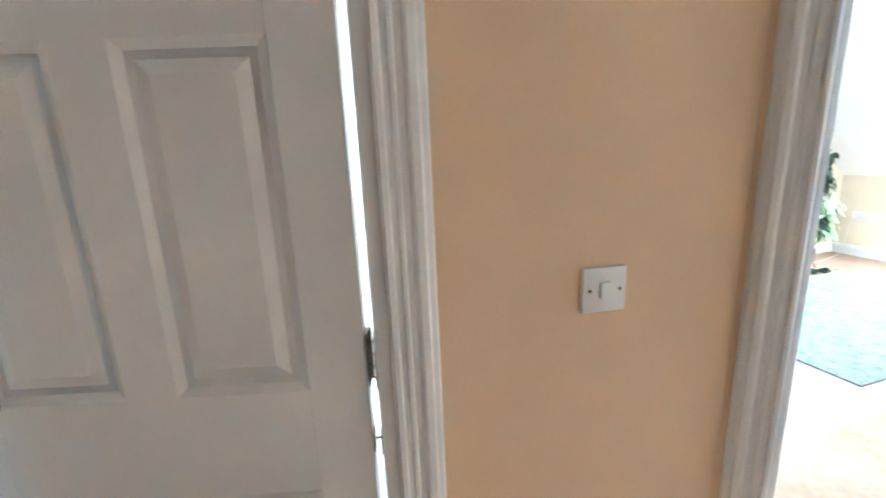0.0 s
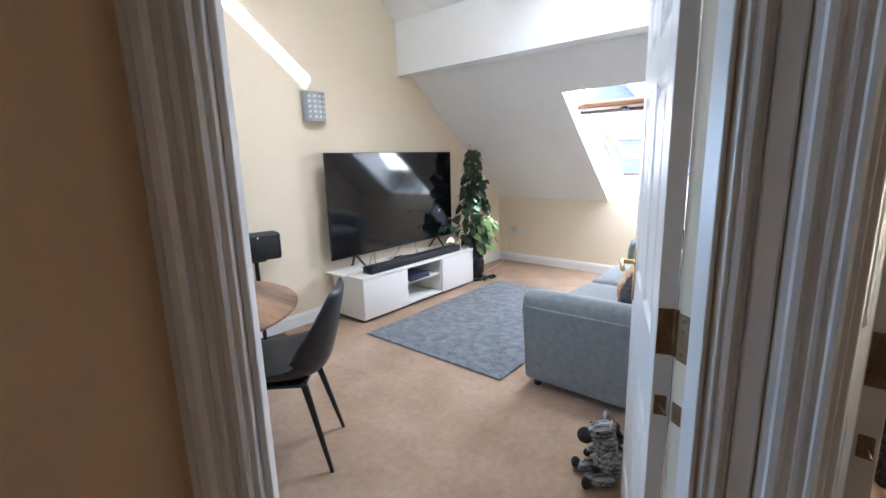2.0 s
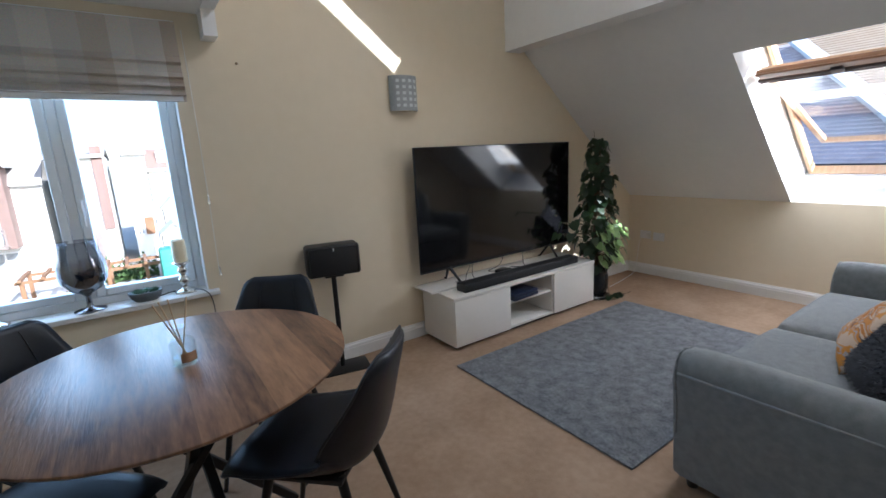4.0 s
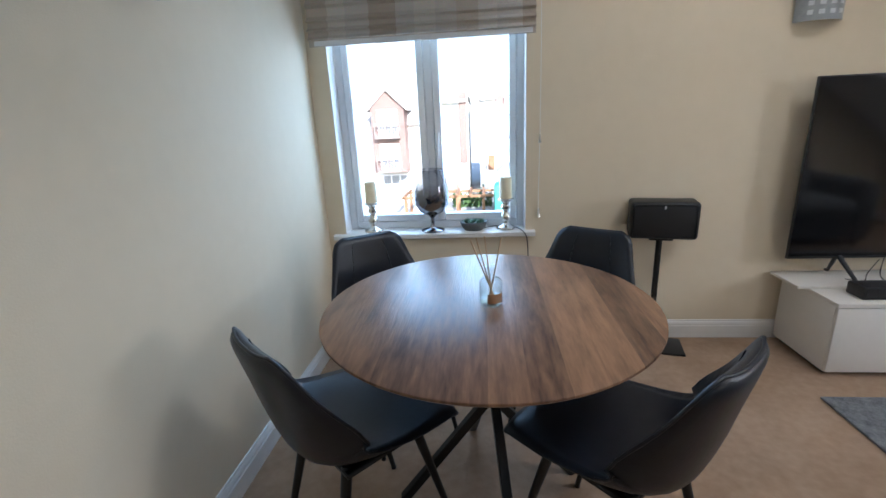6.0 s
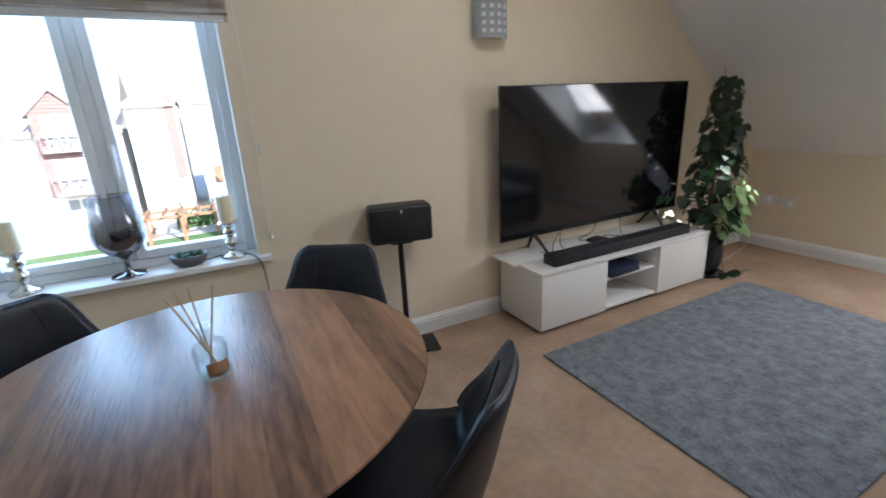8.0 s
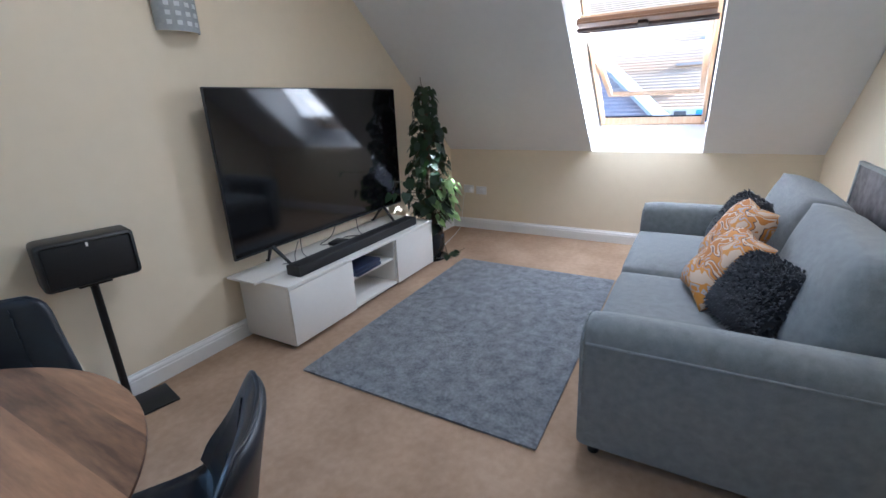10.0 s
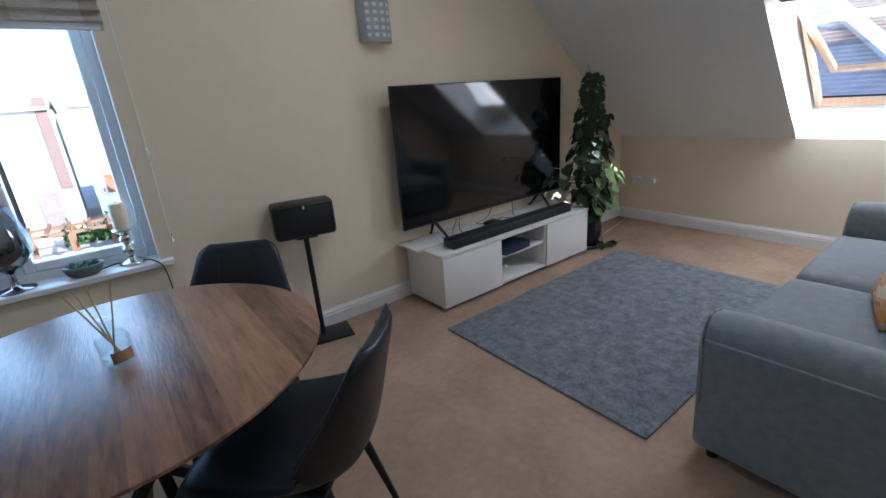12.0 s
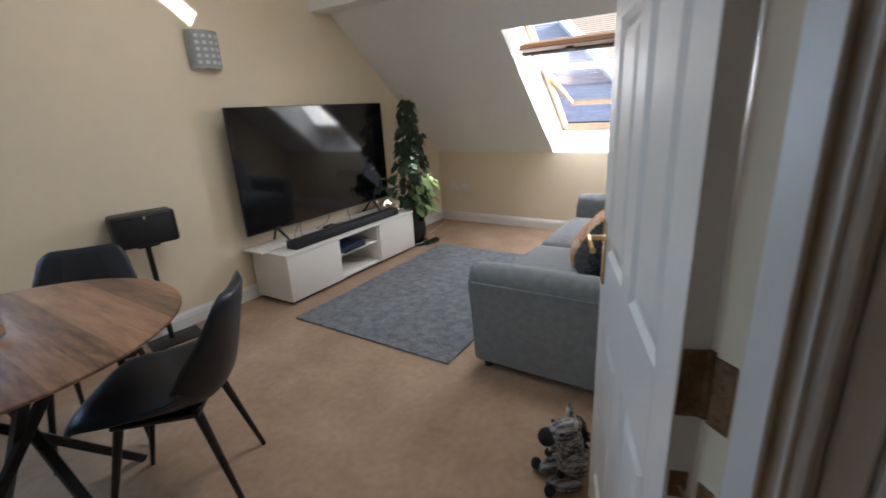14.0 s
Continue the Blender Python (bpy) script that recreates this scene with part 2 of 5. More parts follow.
# diagonal wall with the living-room doorway
for nm, n0, n1, mt, lb in (("wall_diagonal", DN0, DN1 - 0.04, HALLPAINT, "peach painted hall side of the doorway wall"), ("wall_diagonal_back", DN1 - 0.04, DN1, CREAM, "cream room side of the doorway wall")):
    bm = bmesh.new()
    add_box(bm, D0, D1, n0, n1, 2.0, 2.6)
    add_box(bm, -0.48, D0, n0, n1, 0, 2.6)
    add_box(bm, D1, 0.62, n0, n1, 0, 2.6)
    ob = structure(nm, bm, mt, lb, "wall")
    ob.matrix_world = DOOR

# hall end wall with the second doorway, and the plain walls that close the hall
HX = 1.337
E0, E1 = -0.165, 0.612
bm = bmesh.new()
add_box(bm, HX, HX + 0.1, E1, 0.72, 0, 2.6)
add_box(bm, HX, HX + 0.1, E0, E1, 2.03, 2.6)
add_box(bm, HX, HX + 0.1, -0.5, E0, 0, 2.6)
structure("wall_hall_end", bm, HALLPAINT, "peach painted end wall of the hall", "wall")
bm = bmesh.new()
add_box(bm, -2.4, 3.6, -0.6, -0.5, 0, 2.6)
structure("wall_hall_south", bm, HALLPAINT, "plain peach hall wall", "wall")
bm = bmesh.new()
add_box(bm, -2.5, -2.4, -0.6, 4.0, 0, 2.6)
structure("wall_hall_west", bm, HALLPAINT, "plain peach wall closing the hall", "wall")
bm = bmesh.new()
for d in ((3.5, 3.6, -0.5, -0.45, 0, 2.6), (3.5, 3.6, 0.45, RY - 0.1, 0, 2.6), (3.5, 3.6, -0.45, 0.45, 0, 0.9), (3.5, 3.6, -0.45, 0.45, 2.1, 2.6)):
    add_box(bm, *d)
structure("wall_side_room", bm, CREAM, "plain cream wall of the side room", "wall")
bm = bmesh.new()
for d in ((-2.4, -1.7, 4.0, 4.1, 0, 2.6), (-0.5, -0.05, 4.0, 4.1, 0, 2.6), (-1.7, -0.5, 4.0, 4.1, 0, 0.9), (-1.7, -0.5, 4.0, 4.1, 2.1, 2.6)):
    add_box(bm, *d)
structure("wall_first_room", bm, CREAM, "plain cream wall of the first room", "wall")

# ceilings
bm = bmesh.new()
add_box(bm, -2.5, 1.44, -0.6, SWT, 2.4, 2.5)
add_box(bm, 1.44, 3.6, -0.6, RY - 0.1, 2.4, 2.5)
add_box(bm, -2.5, -0.05, SWT, 4.1, 2.4, 2.5)
structure("ceiling_hall", bm, CEILING, "flat white hall ceiling", "ceiling")
bm = bmesh.new()
add_box(bm, WX, 1.43, RY, TVY, 2.22, 2.32)
structure("ceiling_low", bm, CEILING, "low flat white ceiling over the dining corner", "ceiling")
bm = bmesh.new()
add_box(bm, 1.43, 1.50, RY, TVY, 2.215, 3.36)
add_box(bm, 1.432, 1.50, TVY - 0.13, TVY, 2.085, 2.215)
structure("ceiling_downstand", bm, CEILING, "white painted downstand edge of the ceiling", "ceiling")
bm = bmesh.new()
add_box(bm, BX, BX + 0.16, RY, TVY, BZ, up(BX) + 0.02)
structure("ceiling_beam", bm, CEILING, "boxed-in white painted ceiling beam", "beam")


SKY = (4.25, KX, 1.61, 2.51)
SB, ST = (5.84, 1.10), (4.645, 2.103)      # foot and head of the roof window in the outer face of the roof


def roof_piece(bm, pts, y0, y1):
    add_prism(bm, pts, y0, y1, "y")


bm = bmesh.new()
full = [(BX + 0.08, low(BX + 0.08)), (KX, KZ), (6.5, 0.05), (6.5, 0.55), (BX + 0.08, low(BX + 0.08) + 0.5)]
roof_piece(bm, full, RY, SKY[2])
roof_piece(bm, full, SKY[3], TVY)
roof_piece(bm, [(BX + 0.08, low(BX + 0.08)), (SKY[0], low(SKY[0])), ST, (BX + 0.08, low(BX + 0.08) + 0.5)], SKY[2], SKY[3])
roof_piece(bm, [(KX, KZ), (6.5, 0.05), (6.5, 0.55), SB], SKY[2], SKY[3])
structure("ceiling_slope", bm, CEILING, "white sloping attic ceiling with a roof window opening", "ceiling")
SKY2 = (2.438, 3.470, 1.756, 2.321)


def slope_slab(bm, f, xa, xb, ya, yb, hole, t):
    def piece(x0, x1, y0, y1):
        roof_piece(bm, [(x0, f(x0)), (x1, f(x1)), (x1, f(x1) + t), (x0, f(x0) + t)], y0, y1)
    piece(xa, hole[0], ya, yb)
    piece(hole[1], xb, ya, yb)
    piece(hole[0], hole[1], ya, hole[2])
    piece(hole[0], hole[1], hole[3], yb)


bm = bmesh.new()
slope_slab(bm, up, RIDGE, BX + 0.12, RY, TVY, SKY2, 0.25)
structure("ceiling_slope_upper", bm, CEILING, "white upper sloping attic ceiling", "ceiling")
bm = bmesh.new()
add_prism(bm, [(1.43, 3.3), (RIDGE, up(RIDGE)), (RIDGE, up(RIDGE) + 0.3), (1.43, 3.55)], RY, TVY, "y")
structure("ceiling_slope_west", bm, CEILING, "white sloping attic ceiling facing away", "ceiling")


# ---- skirting boards, door linings and architraves ----
def skirting(p, q, name="baseboard"):
    """A moulded skirting board from p to q along a wall; the room lies to its left."""
    p, q = Vector((*p, 0)), Vector((*q, 0))
    d = (q - p).normalized()
    m = Matrix.Translation(p) @ Matrix((( d.x, -d.y, 0, 0), (d.y, d.x, 0, 0), (0, 0, 1, 0), (0, 0, 0, 1)))
    bm = bmesh.new()
    prof = [(0, 0), (0.016, 0), (0.016, 0.075), (0.012, 0.082), (0.014, 0.088), (0.010, 0.098), (0.005, 0.104), (0.004, 0.112), (0, 0.114)]
    add_prism(bm, prof, 0, (q - p).length, "x", m)
    return structure(name, bm, GLOSS, "white gloss moulded skirting board", "skirting board")


skirting((KX, TVY), (WX, TVY))
skirting((WX, TVY - 0.02), (WX, SWT))
skirting((KX, RY), (KX, TVY - 0.02))
skirting((1.60, RY), (KX - 0.02, RY))
skirting((0.55, SWY), (0.02, SWY)).matrix_world = HALL

ARCH = [(0, 0), (0, 0.011), (0.005, 0.017), (0.013, 0.017), (0.017, 0.012), (0.025, 0.012), (0.028, 0.016), (0.034, 0.016), (0.037, 0.012), (0.048, 0.012),
        (0.051, 0.017), (0.056, 0.020), (0.068, 0.020), (0.073, 0.014), (0.082, 0.012), (0.086, 0.006), (0.086, 0)]


def architrave(bm, m, x, side, face, out, top):
    """An upright moulding beside an opening: side -1 or 1, face the wall's plane, out the way that it stands proud."""
    pts = [(x + side * w, face + out * d) for w, d in ARCH]
    add_prism(bm, pts, 0, top, "z", m)


def door_frame(name, m, x0, x1, n0, n1, top, label, faces=(True, True), stop=True, reveal=0.010):
    ob = tagged(new(name), label, "door frame", kind="structure")
    ob.matrix_world = m
    for lab, a, b in (("lining", x0 - 0.028, x0), ("lining", x1, x1 + 0.028)):
        bm = bmesh.new()
        add_box(bm, a, b, n0 - 0.004, n1 + 0.004, 0, top, bevel=0.002)
        sgn = 1 if a < x0 else -1
        e = b if a < x0 else a
        if stop:
            add_box(bm, min(e, e + sgn * 0.012), max(e, e + sgn * 0.012), n0 + 0.015, n1 - 0.045, 0, top, bevel=0.002)
        part("lining", bm, GLOSS, ob)
    bm = bmesh.new()
    add_box(bm, x0 - 0.028, x1 + 0.028, n0 - 0.004, n1 + 0.004, top, top + 0.028, bevel=0.002)
    add_box(bm, x0, x1, n0 + 0.015, n1 - 0.045, top - 0.012, top, bevel=0.002)
    part("head", bm, GLOSS, ob)
    for use, f, o in ((faces[0], n0, -1), (faces[1], n1, 1)):
        if not use:
            continue
        for x, s in ((x0 - reveal, -1), (x1 + reveal, 1)):
            bm = bmesh.new()
            architrave(bm, None, x, s, f, o, top + 0.1)
            part("architrave", bm, GLOSS, ob)
        bm = bmesh.new()
        add_prism(bm, [(f + o * d, top + 0.010 + w) for w, d in ARCH], x0 - 0.01, x1 + 0.01, "x")
        part("architrave", bm, GLOSS, ob)
    return ob


M_END = Matrix(((0, 1, 0, 0), (-1, 0, 0, 0), (0, 0, 1, 0), (0, 0, 0, 1)))   # along -y, into +x
door_frame("door_frame_1", DOOR, D0, D1, DN0, DN1, 1.99, "white gloss door frame with fluted architraves")
door_frame("door_frame_2", M_END, -E1, -E0, HX, HX + 0.1, 1.99, "white gloss frame of the side room door")
door_frame("door_frame_3", HALL, LD0, LD1, SWY, SWT, 1.99, "white gloss frame of the first hall door", (True, False), False, 0.026)

# the strip of moulding that fills the corner between the two hall frames
bm = bmesh.new()
add_prism(bm, [(-0.711, HX), (-0.711, HX - 0.010), (-0.715, HX - 0.014), (-0.744, HX - 0.014), (-0.748, HX - 0.010), (-0.748, HX)], 0, 2.09, "z", M_END)
structure("trim", bm, GLOSS, "flat white gloss fillet in the hall corner", "trim")


def hinge(parent, m, pmat=None):
    """A butt hinge, folded open: a leaf on the door's edge and one on the lining, and the knuckle."""
    bm = bmesh.new()
    add_box(bm, -0.001, 0.0015, 0.004, 0.034, -0.05, 0.05, m, 0.0006)
    for z in (-0.036, -0.012, 0.012, 0.036):
        add_tube(bm, m @ Vector((-0.003, 0.022 + 0.005 * (1 if z > 0 else -1), z)), m @ Vector((0.0, 0.022 + 0.005 * (1 if z > 0 else -1), z)), 0.004, 0.004, 8)
    for i in range(5):
        add_tube(bm, m @ Vector((0, 0, -0.05 + i * 0.02)), m @ Vector((0, 0, -0.0305 + i * 0.02)), 0.0055, 0.0055, 10)
    return part("hinge", bm, pmat or OLDBRASS, parent, "tarnished brass hinge", True)


def door_leaf(name, m, w, label, handle_side=1, hinges=(0.22, 1.02, 1.76)):
    ob = thing(name, m, label, "door")
    h, t = 1.975, 0.036
    rows = ((0.20, 0.76), (0.97, 1.56), (1.66, 1.86))
    cols = ((0.105, w / 2 - 0.045), (w / 2 + 0.045, w - 0.105))
    bm = bmesh.new()
    add_box(bm, 0.01, w - 0.01, 0.009, t - 0.009, 0.02, h - 0.01)
    zs = [0.008, rows[0][0], rows[0][1], rows[1][0], rows[1][1], rows[2][0], rows[2][1], h]
    for a, b in ((0, cols[0][0]), (cols[1][1], w)):
        add_box(bm, a, b, 0, t, 0.008, h, bevel=0.0015)
    for i in range(0, 8, 2):
        add_box(bm, cols[0][0], cols[1][1], 0, t, zs[i], zs[i + 1])
    for a, b in rows:
        add_box(bm, cols[0][1], cols[1][0], 0, t, a, b)
    part("leaf", bm, GLOSS, ob, "", True)
    for a, b in rows:
        for c, d in cols:
            bm = bmesh.new()
            for y0, y1, yo in ((0.0, 0.009, 0.002), (t, t - 0.009, t - 0.002)):
                # sloping moulding round a raised field
                rings = []
                for ins, y in ((0.0, y0), (0.016, y1), (0.030, y1), (0.052, yo)):
                    rings.append([bm.verts.new(p) for p in ((c + ins, y, a + ins), (d - ins, y, a + ins), (d - ins, y, b - ins), (c + ins, y, b - ins))])
                for r, q in zip(rings, rings[1:]):
                    for i in range(4):
                        bm.faces.new((r[i], r[(i + 1) % 4], q[(i + 1) % 4], q[i]))
                bm.faces.new(rings[-1])
            part("panel", bm, GLOSS, ob)
    for sgn, y in ((1, t), (-1, 0.0)):
        bm = bmesh.new()
        add_box(bm, w - 0.075, w - 0.035, min(y, y + sgn * 0.006), max(y, y + sgn * 0.006), 0.86, 1.05, bevel=0.003)
        hp = part("handle_plate", bm, BRASS, ob, "polished brass handle plate", True)
        bm = bmesh.new()
        add_tube(bm, (w - 0.055, y, 1.0), (w - 0.055, y + sgn * 0.05, 1.0), 0.009)
        add_tube(bm, (w - 0.050, y + sgn * 0.045, 1.0), (w - 0.11, y + sgn * 0.048, 1.002), 0.009, 0.007)
        add_tube(bm, (w - 0.11, y + sgn * 0.048, 1.002), (w - 0.16, y + sgn * 0.045, 0.995), 0.007, 0.009)
        part("lever", bm, BRASS, hp, "polished brass lever", True)
    for z in hinges:
        hinge(ob, Matrix.Translation((-0.003, 0.0, z)))
    # short chain of the door closer between two plates
    bm = bmesh.new()
    add_box(bm, -0.002, 0.001, 0.006, 0.03, 0.83, 0.875, bevel=0.0008)
    for i in range(6):
        add_tube(bm, (-0.004 - i * 0.006, 0.017 - i * 0.001, 0.853), (-0.009 - i * 0.006, 0.016 - i * 0.001, 0.852), 0.0028, 0.0028, 6)
    part("closer_chain", bm, OLDBRASS, ob, "tarnished closer chain and plate", True)
    return ob


def hinge_plates(name, m, zs, label):
    """The halves of the hinges that are let into the lining."""
    ob = tagged(new(name), label, "hinge", kind="structure")
    ob.matrix_world = m
    for z in zs:
        bm = bmesh.new()
        add_box(bm, -0.0025, 0.0, -0.034, -0.003, z - 0.05, z + 0.05, bevel=0.0006)
        for dz in (-0.036, -0.012, 0.012, 0.036):
            add_tube(bm, (-0.004, -0.018, z + dz), (-0.002, -0.018, z + dz), 0.004, 0.004, 8)
        part("plate", bm, OLDBRASS, ob, "", True)
    bm = bmesh.new()
    add_box(bm, -0.0025, 0.0, -0.030, -0.006, 0.83, 0.875, bevel=0.0008)
    part("closer_plate", bm, OLDBRASS, ob, "", True)
    return ob


HZ = (0.22, 1.02, 1.76)
hp = DOOR @ Vector((D1 - 0.001, DN1 + 0.004, 0))
door_leaf("door_living", pose(hp.x, hp.y, 0.006, 0, 0, 20.0), 0.785, "open white gloss six-panel door with brass handle", 1, HZ)
hinge_plates("door_trim_1", DOOR @ Matrix.Translation((D1, DN1, 0)), HZ, "hinge halves on the door lining")
door_leaf("door_side", pose(HX + 0.106, E1 - 0.004, 0.006, 0, 0, -2.5) @ Matrix.Translation((0, -0.066, 0)), 0.762, "open white gloss six-panel door of the side room", 1, HZ)
hinge_plates("door_trim_2", M_END @ Matrix.Translation((-E1, HX + 0.1, 0)) @ Matrix.Diagonal((-1, 1, 1, 1)), HZ, "hinge halves on the side room lining")
door_leaf("door_first", HALL @ pose(LD1 - 0.012, SWY + 0.052, 0.006, 0, 0, 171), 0.762, "white gloss six-panel door standing ajar", 1, HZ)
hinge_plates("door_trim_3", HALL @ Matrix.Translation((LD1, SWY + 0.05, 0)), HZ, "hinge halves on the first door lining")

# light switch
sw = thing("light_switch", HALL @ pose(0.313, SWY, 1.1225), "white plastic single rocker light switch on the hall wall", "light switch")
PLASTIC = mat("white_plastic", (0.74, 0.72, 0.70), 0.35, colour2=(0.78, 0.76, 0.74), scale=6)
box_part("plate", (-0.043, 0.043, -0.010, 0.002, -0.043, 0.043), PLASTIC, sw, "", 0.003)
box_part("rocker", (-0.009, 0.009, -0.015, -0.008, -0.016, 0.016), PLASTIC, sw, "", 0.002)
for x in (-0.030, 0.030):
    bm = bmesh.new()
    add_tube(bm, (x, -0.0115, 0), (x, -0.009, 0), 0.0035, 0.0035, 10)
    part("screw", bm, OLDBRASS, sw)

# ---- window, sill, blind ----
win = tagged(new("window_1"), "white plastic two-light casement window", "window", kind="structure")
fy0, fy1 = TVY + 0.12, TVY + 0.18
bm = bmesh.new()
x0, x1, z0, z1 = WIN
for d in ((x0, x0 + 0.045, fy0, fy1, z0, z1), (x1 - 0.045, x1, fy0, fy1, z0, z1), (x0 + 0.045, x1 - 0.045, fy0, fy1, z0, z0 + 0.045), (x0 + 0.045, x1 - 0.045, fy0, fy1, z1 - 0.045, z1),
          (0.70, 0.745, fy0, fy1, z0 + 0.045, z1 - 0.045)):
    add_box(bm, *d, bevel=0.004)
part("window_frame", bm, UPVC, win, "", True)
for a, b in ((x0 + 0.047, 0.698), (0.747, x1 - 0.047)):
    bm = bmesh.new()
    for d in ((a, a + 0.042, fy0 - 0.012, fy1 - 0.01, z0 + 0.047, z1 - 0.047), (b - 0.042, b, fy0 - 0.012, fy1 - 0.01, z0 + 0.047, z1 - 0.047),
              (a + 0.042, b - 0.042, fy0 - 0.012, fy1 - 0.01, z0 + 0.047, z0 + 0.09), (a + 0.042, b - 0.042, fy0 - 0.012, fy1 - 0.01, z1 - 0.09, z1 - 0.047)):
        add_box(bm, *d, bevel=0.006)
    sash = part("sash", bm, UPVC, win, "", True)
    p = box_part("pane", (a + 0.040, b - 0.040, fy0 + 0.012, fy0 + 0.016, z0 + 0.085, z1 - 0.085), GLASS, sash)
    p.visible_shadow = False
bm = bmesh.new()
add_box(bm, 0.755, 0.775, fy0 - 0.024, fy0 - 0.011, 1.22, 1.28, bevel=0.003)
add_tube(bm, (0.765, fy0 - 0.03, 1.265), (0.765, fy0 - 0.045, 1.14), 0.008, 0.006)
part("window_handle", bm, UPVC, win, "white plastic window handle", True)
bm = bmesh.new()
prof = [(TVY - 0.036, 0.672), (TVY - 0.030, 0.668), (TVY + 0.125, 0.668), (TVY + 0.125, 0.701), (TVY - 0.026, 0.701), (TVY - 0.036, 0.694)]
add_prism(bm, prof, 0.11, 1.325, "x")
structure("window_sill", bm, GLOSS, "white gloss painted window board", "window sill", True)
bm = bmesh.new()
for d in ((WIN[0], WIN[0] + 0.004, TVY + 0.001, fy0, 0.701, WIN[3]), (WIN[1] - 0.004, WIN[1], TVY + 0.001, fy0, 0.701, WIN[3]), (WIN[0] + 0.004, WIN[1] - 0.004, TVY + 0.001, fy0, WIN[3] - 0.004, WIN[3])):
    add_box(bm, *d)
structure("window_reveal", bm, CEILING, "white painted window reveal", "window reveal")


def stripe_mat(name, stops, period, axis=0, rough=0.95):
    m = mat(name, (0.5, 0.5, 0.5), rough, bump=0.3, bump_scale=600)
    nt = m.node_tree
    tc = nt.nodes.new("ShaderNodeTexCoord")
    sp = nt.nodes.new("ShaderNodeSeparateXYZ")
    nt.links.new(tc.outputs["Object"], sp.inputs[0])
    dv = nt.nodes.new("ShaderNodeMath")
    dv.operation = "DIVIDE"
    dv.inputs[1].default_value = period
    nt.links.new(sp.outputs[axis], dv.inputs[0])
    fr = nt.nodes.new("ShaderNodeMath")
    fr.operation = "FRACT"
    nt.links.new(dv.outputs[0], fr.inputs[0])
    rp = nt.nodes.new("ShaderNodeValToRGB")
    rp.color_ramp.interpolation = "CONSTANT"
    while len(rp.color_ramp.elements) < len(stops):
        rp.color_ramp.elements.new(0.5)
    for e, (pos, c) in zip(rp.color_ramp.elements, stops):
        e.position, e.color = pos, (*c, 1)
    nt.links.new(fr.outputs[0], rp.inputs[0])
    nz = nt.nodes.new("ShaderNodeTexNoise")
    nz.inputs["Scale"].default_value = 180
    nt.links.new(tc.outputs["Object"], nz.inputs["Vector"])
    mx = nt.nodes.new("ShaderNodeMix")
    mx.data_type, mx.blend_type = "RGBA", "MULTIPLY"
    mx.inputs["Factor"].default_value = 0.35
    nt.links.new(rp.outputs[0], mx.inputs["A"])
    nt.links.new(nz.outputs["Color"], mx.inputs["B"])
    nt.links.new(mx.outputs["Result"], nt.nodes["Principled BSDF"].inputs["Base Color"])
    return m


TA, GY, OFF, BR = (0.68, 0.60, 0.51), (0.72, 0.67, 0.61), (0.80, 0.74, 0.66), (0.58, 0.49, 0.40)
BLINDCLOTH = stripe_mat("striped_blind_cloth", [(0.0, TA), (0.14, OFF), (0.26, GY), (0.42, BR), (0.60, GY), (0.72, OFF), (0.86, GY)], 0.80)
blind = thing("roman_blind", pose(0.108, TVY, 0), "striped taupe roman blind, drawn up above the window", "blind")
bm = bmesh.new()
# the drawn-up cloth hangs in a plain upper fall and four stacked folds
prof = [(-0.030, 2.16), (-0.034, 1.985), (-0.060, 1.955), (-0.036, 1.945), (-0.040, 1.905), (-0.068, 1.880), (-0.042, 1.872), (-0.046, 1.85), (-0.076, 1.832), (-0.048, 1.826), (-0.052, 1.808), (-0.078, 1.790), (-0.050, 1.785), (-0.050, 1.757)]
prof = prof + [(y + 0.008, z) for y, z in prof[::-1]]
add_prism(bm, prof, 0, 1.205, "x")
part("cloth", bm, BLINDCLOTH, blind)
box_part("head_rail", (0, 1.205, -0.029, -0.002, 2.12, 2.165), UPVC, blind, "white head rail", 0.003)
bm = bmesh.new()
add_box(bm, 0.03, 1.19, -0.056, -0.050, 1.76, 1.785)
part("batten", bm, UPVC, blind, "pale bottom batten")
bm = bmesh.new()
for k in range(26):
    a, b = (1.232 + 0.006 * math.sin(k / 8.0), -0.014, 2.13 - k * 0.052), (1.232 + 0.006 * math.sin((k + 1) / 8.0), -0.014, 2.13 - (k + 1) * 0.052)
    add_tube(bm, a, b, 0.0016, 0.0016, 6)
part("cord", bm, UPVC, blind, "thin pull cord")
for z in (1.22, 0.80):
    bm = bmesh.new()
    add_lathe(bm, [(0, 0.03), (0.004, 0.03), (0.006, 0.0), (0.011, -0.02), (0, -0.022)], 10, Matrix.Translation((1.237, -0.014, z)))
    part("toggle", bm, CHROME, blind, "metal cord weight", True)

# ---- roof windows ----
u = Vector((ST[0] - SB[0], 0, ST[1] - SB[1])).normalized()
nrm = Vector((-u.z, 0, u.x)) * -1
RW = Matrix(((u.x, 0, nrm.x, SB[0]), (0, 1, 0, 0), (u.z, 0, nrm.z, SB[1]), (0, 0, 0, 1)))   # up the slope, across, outward
LEN = (Vector((ST[0] - SB[0], ST[1] - SB[1]))).length


def ring_boxes(bm, xa, xb, ya, yb, w, z0, z1, m, bevel=0.004):
    for d in ((xa, xa + w, ya, yb), (xb - w, xb, ya, yb), (xa + w, xb - w, ya, ya + w), (xa + w, xb - w, yb - w, yb)):
        add_box(bm, *d, z0, z1, m, bevel)


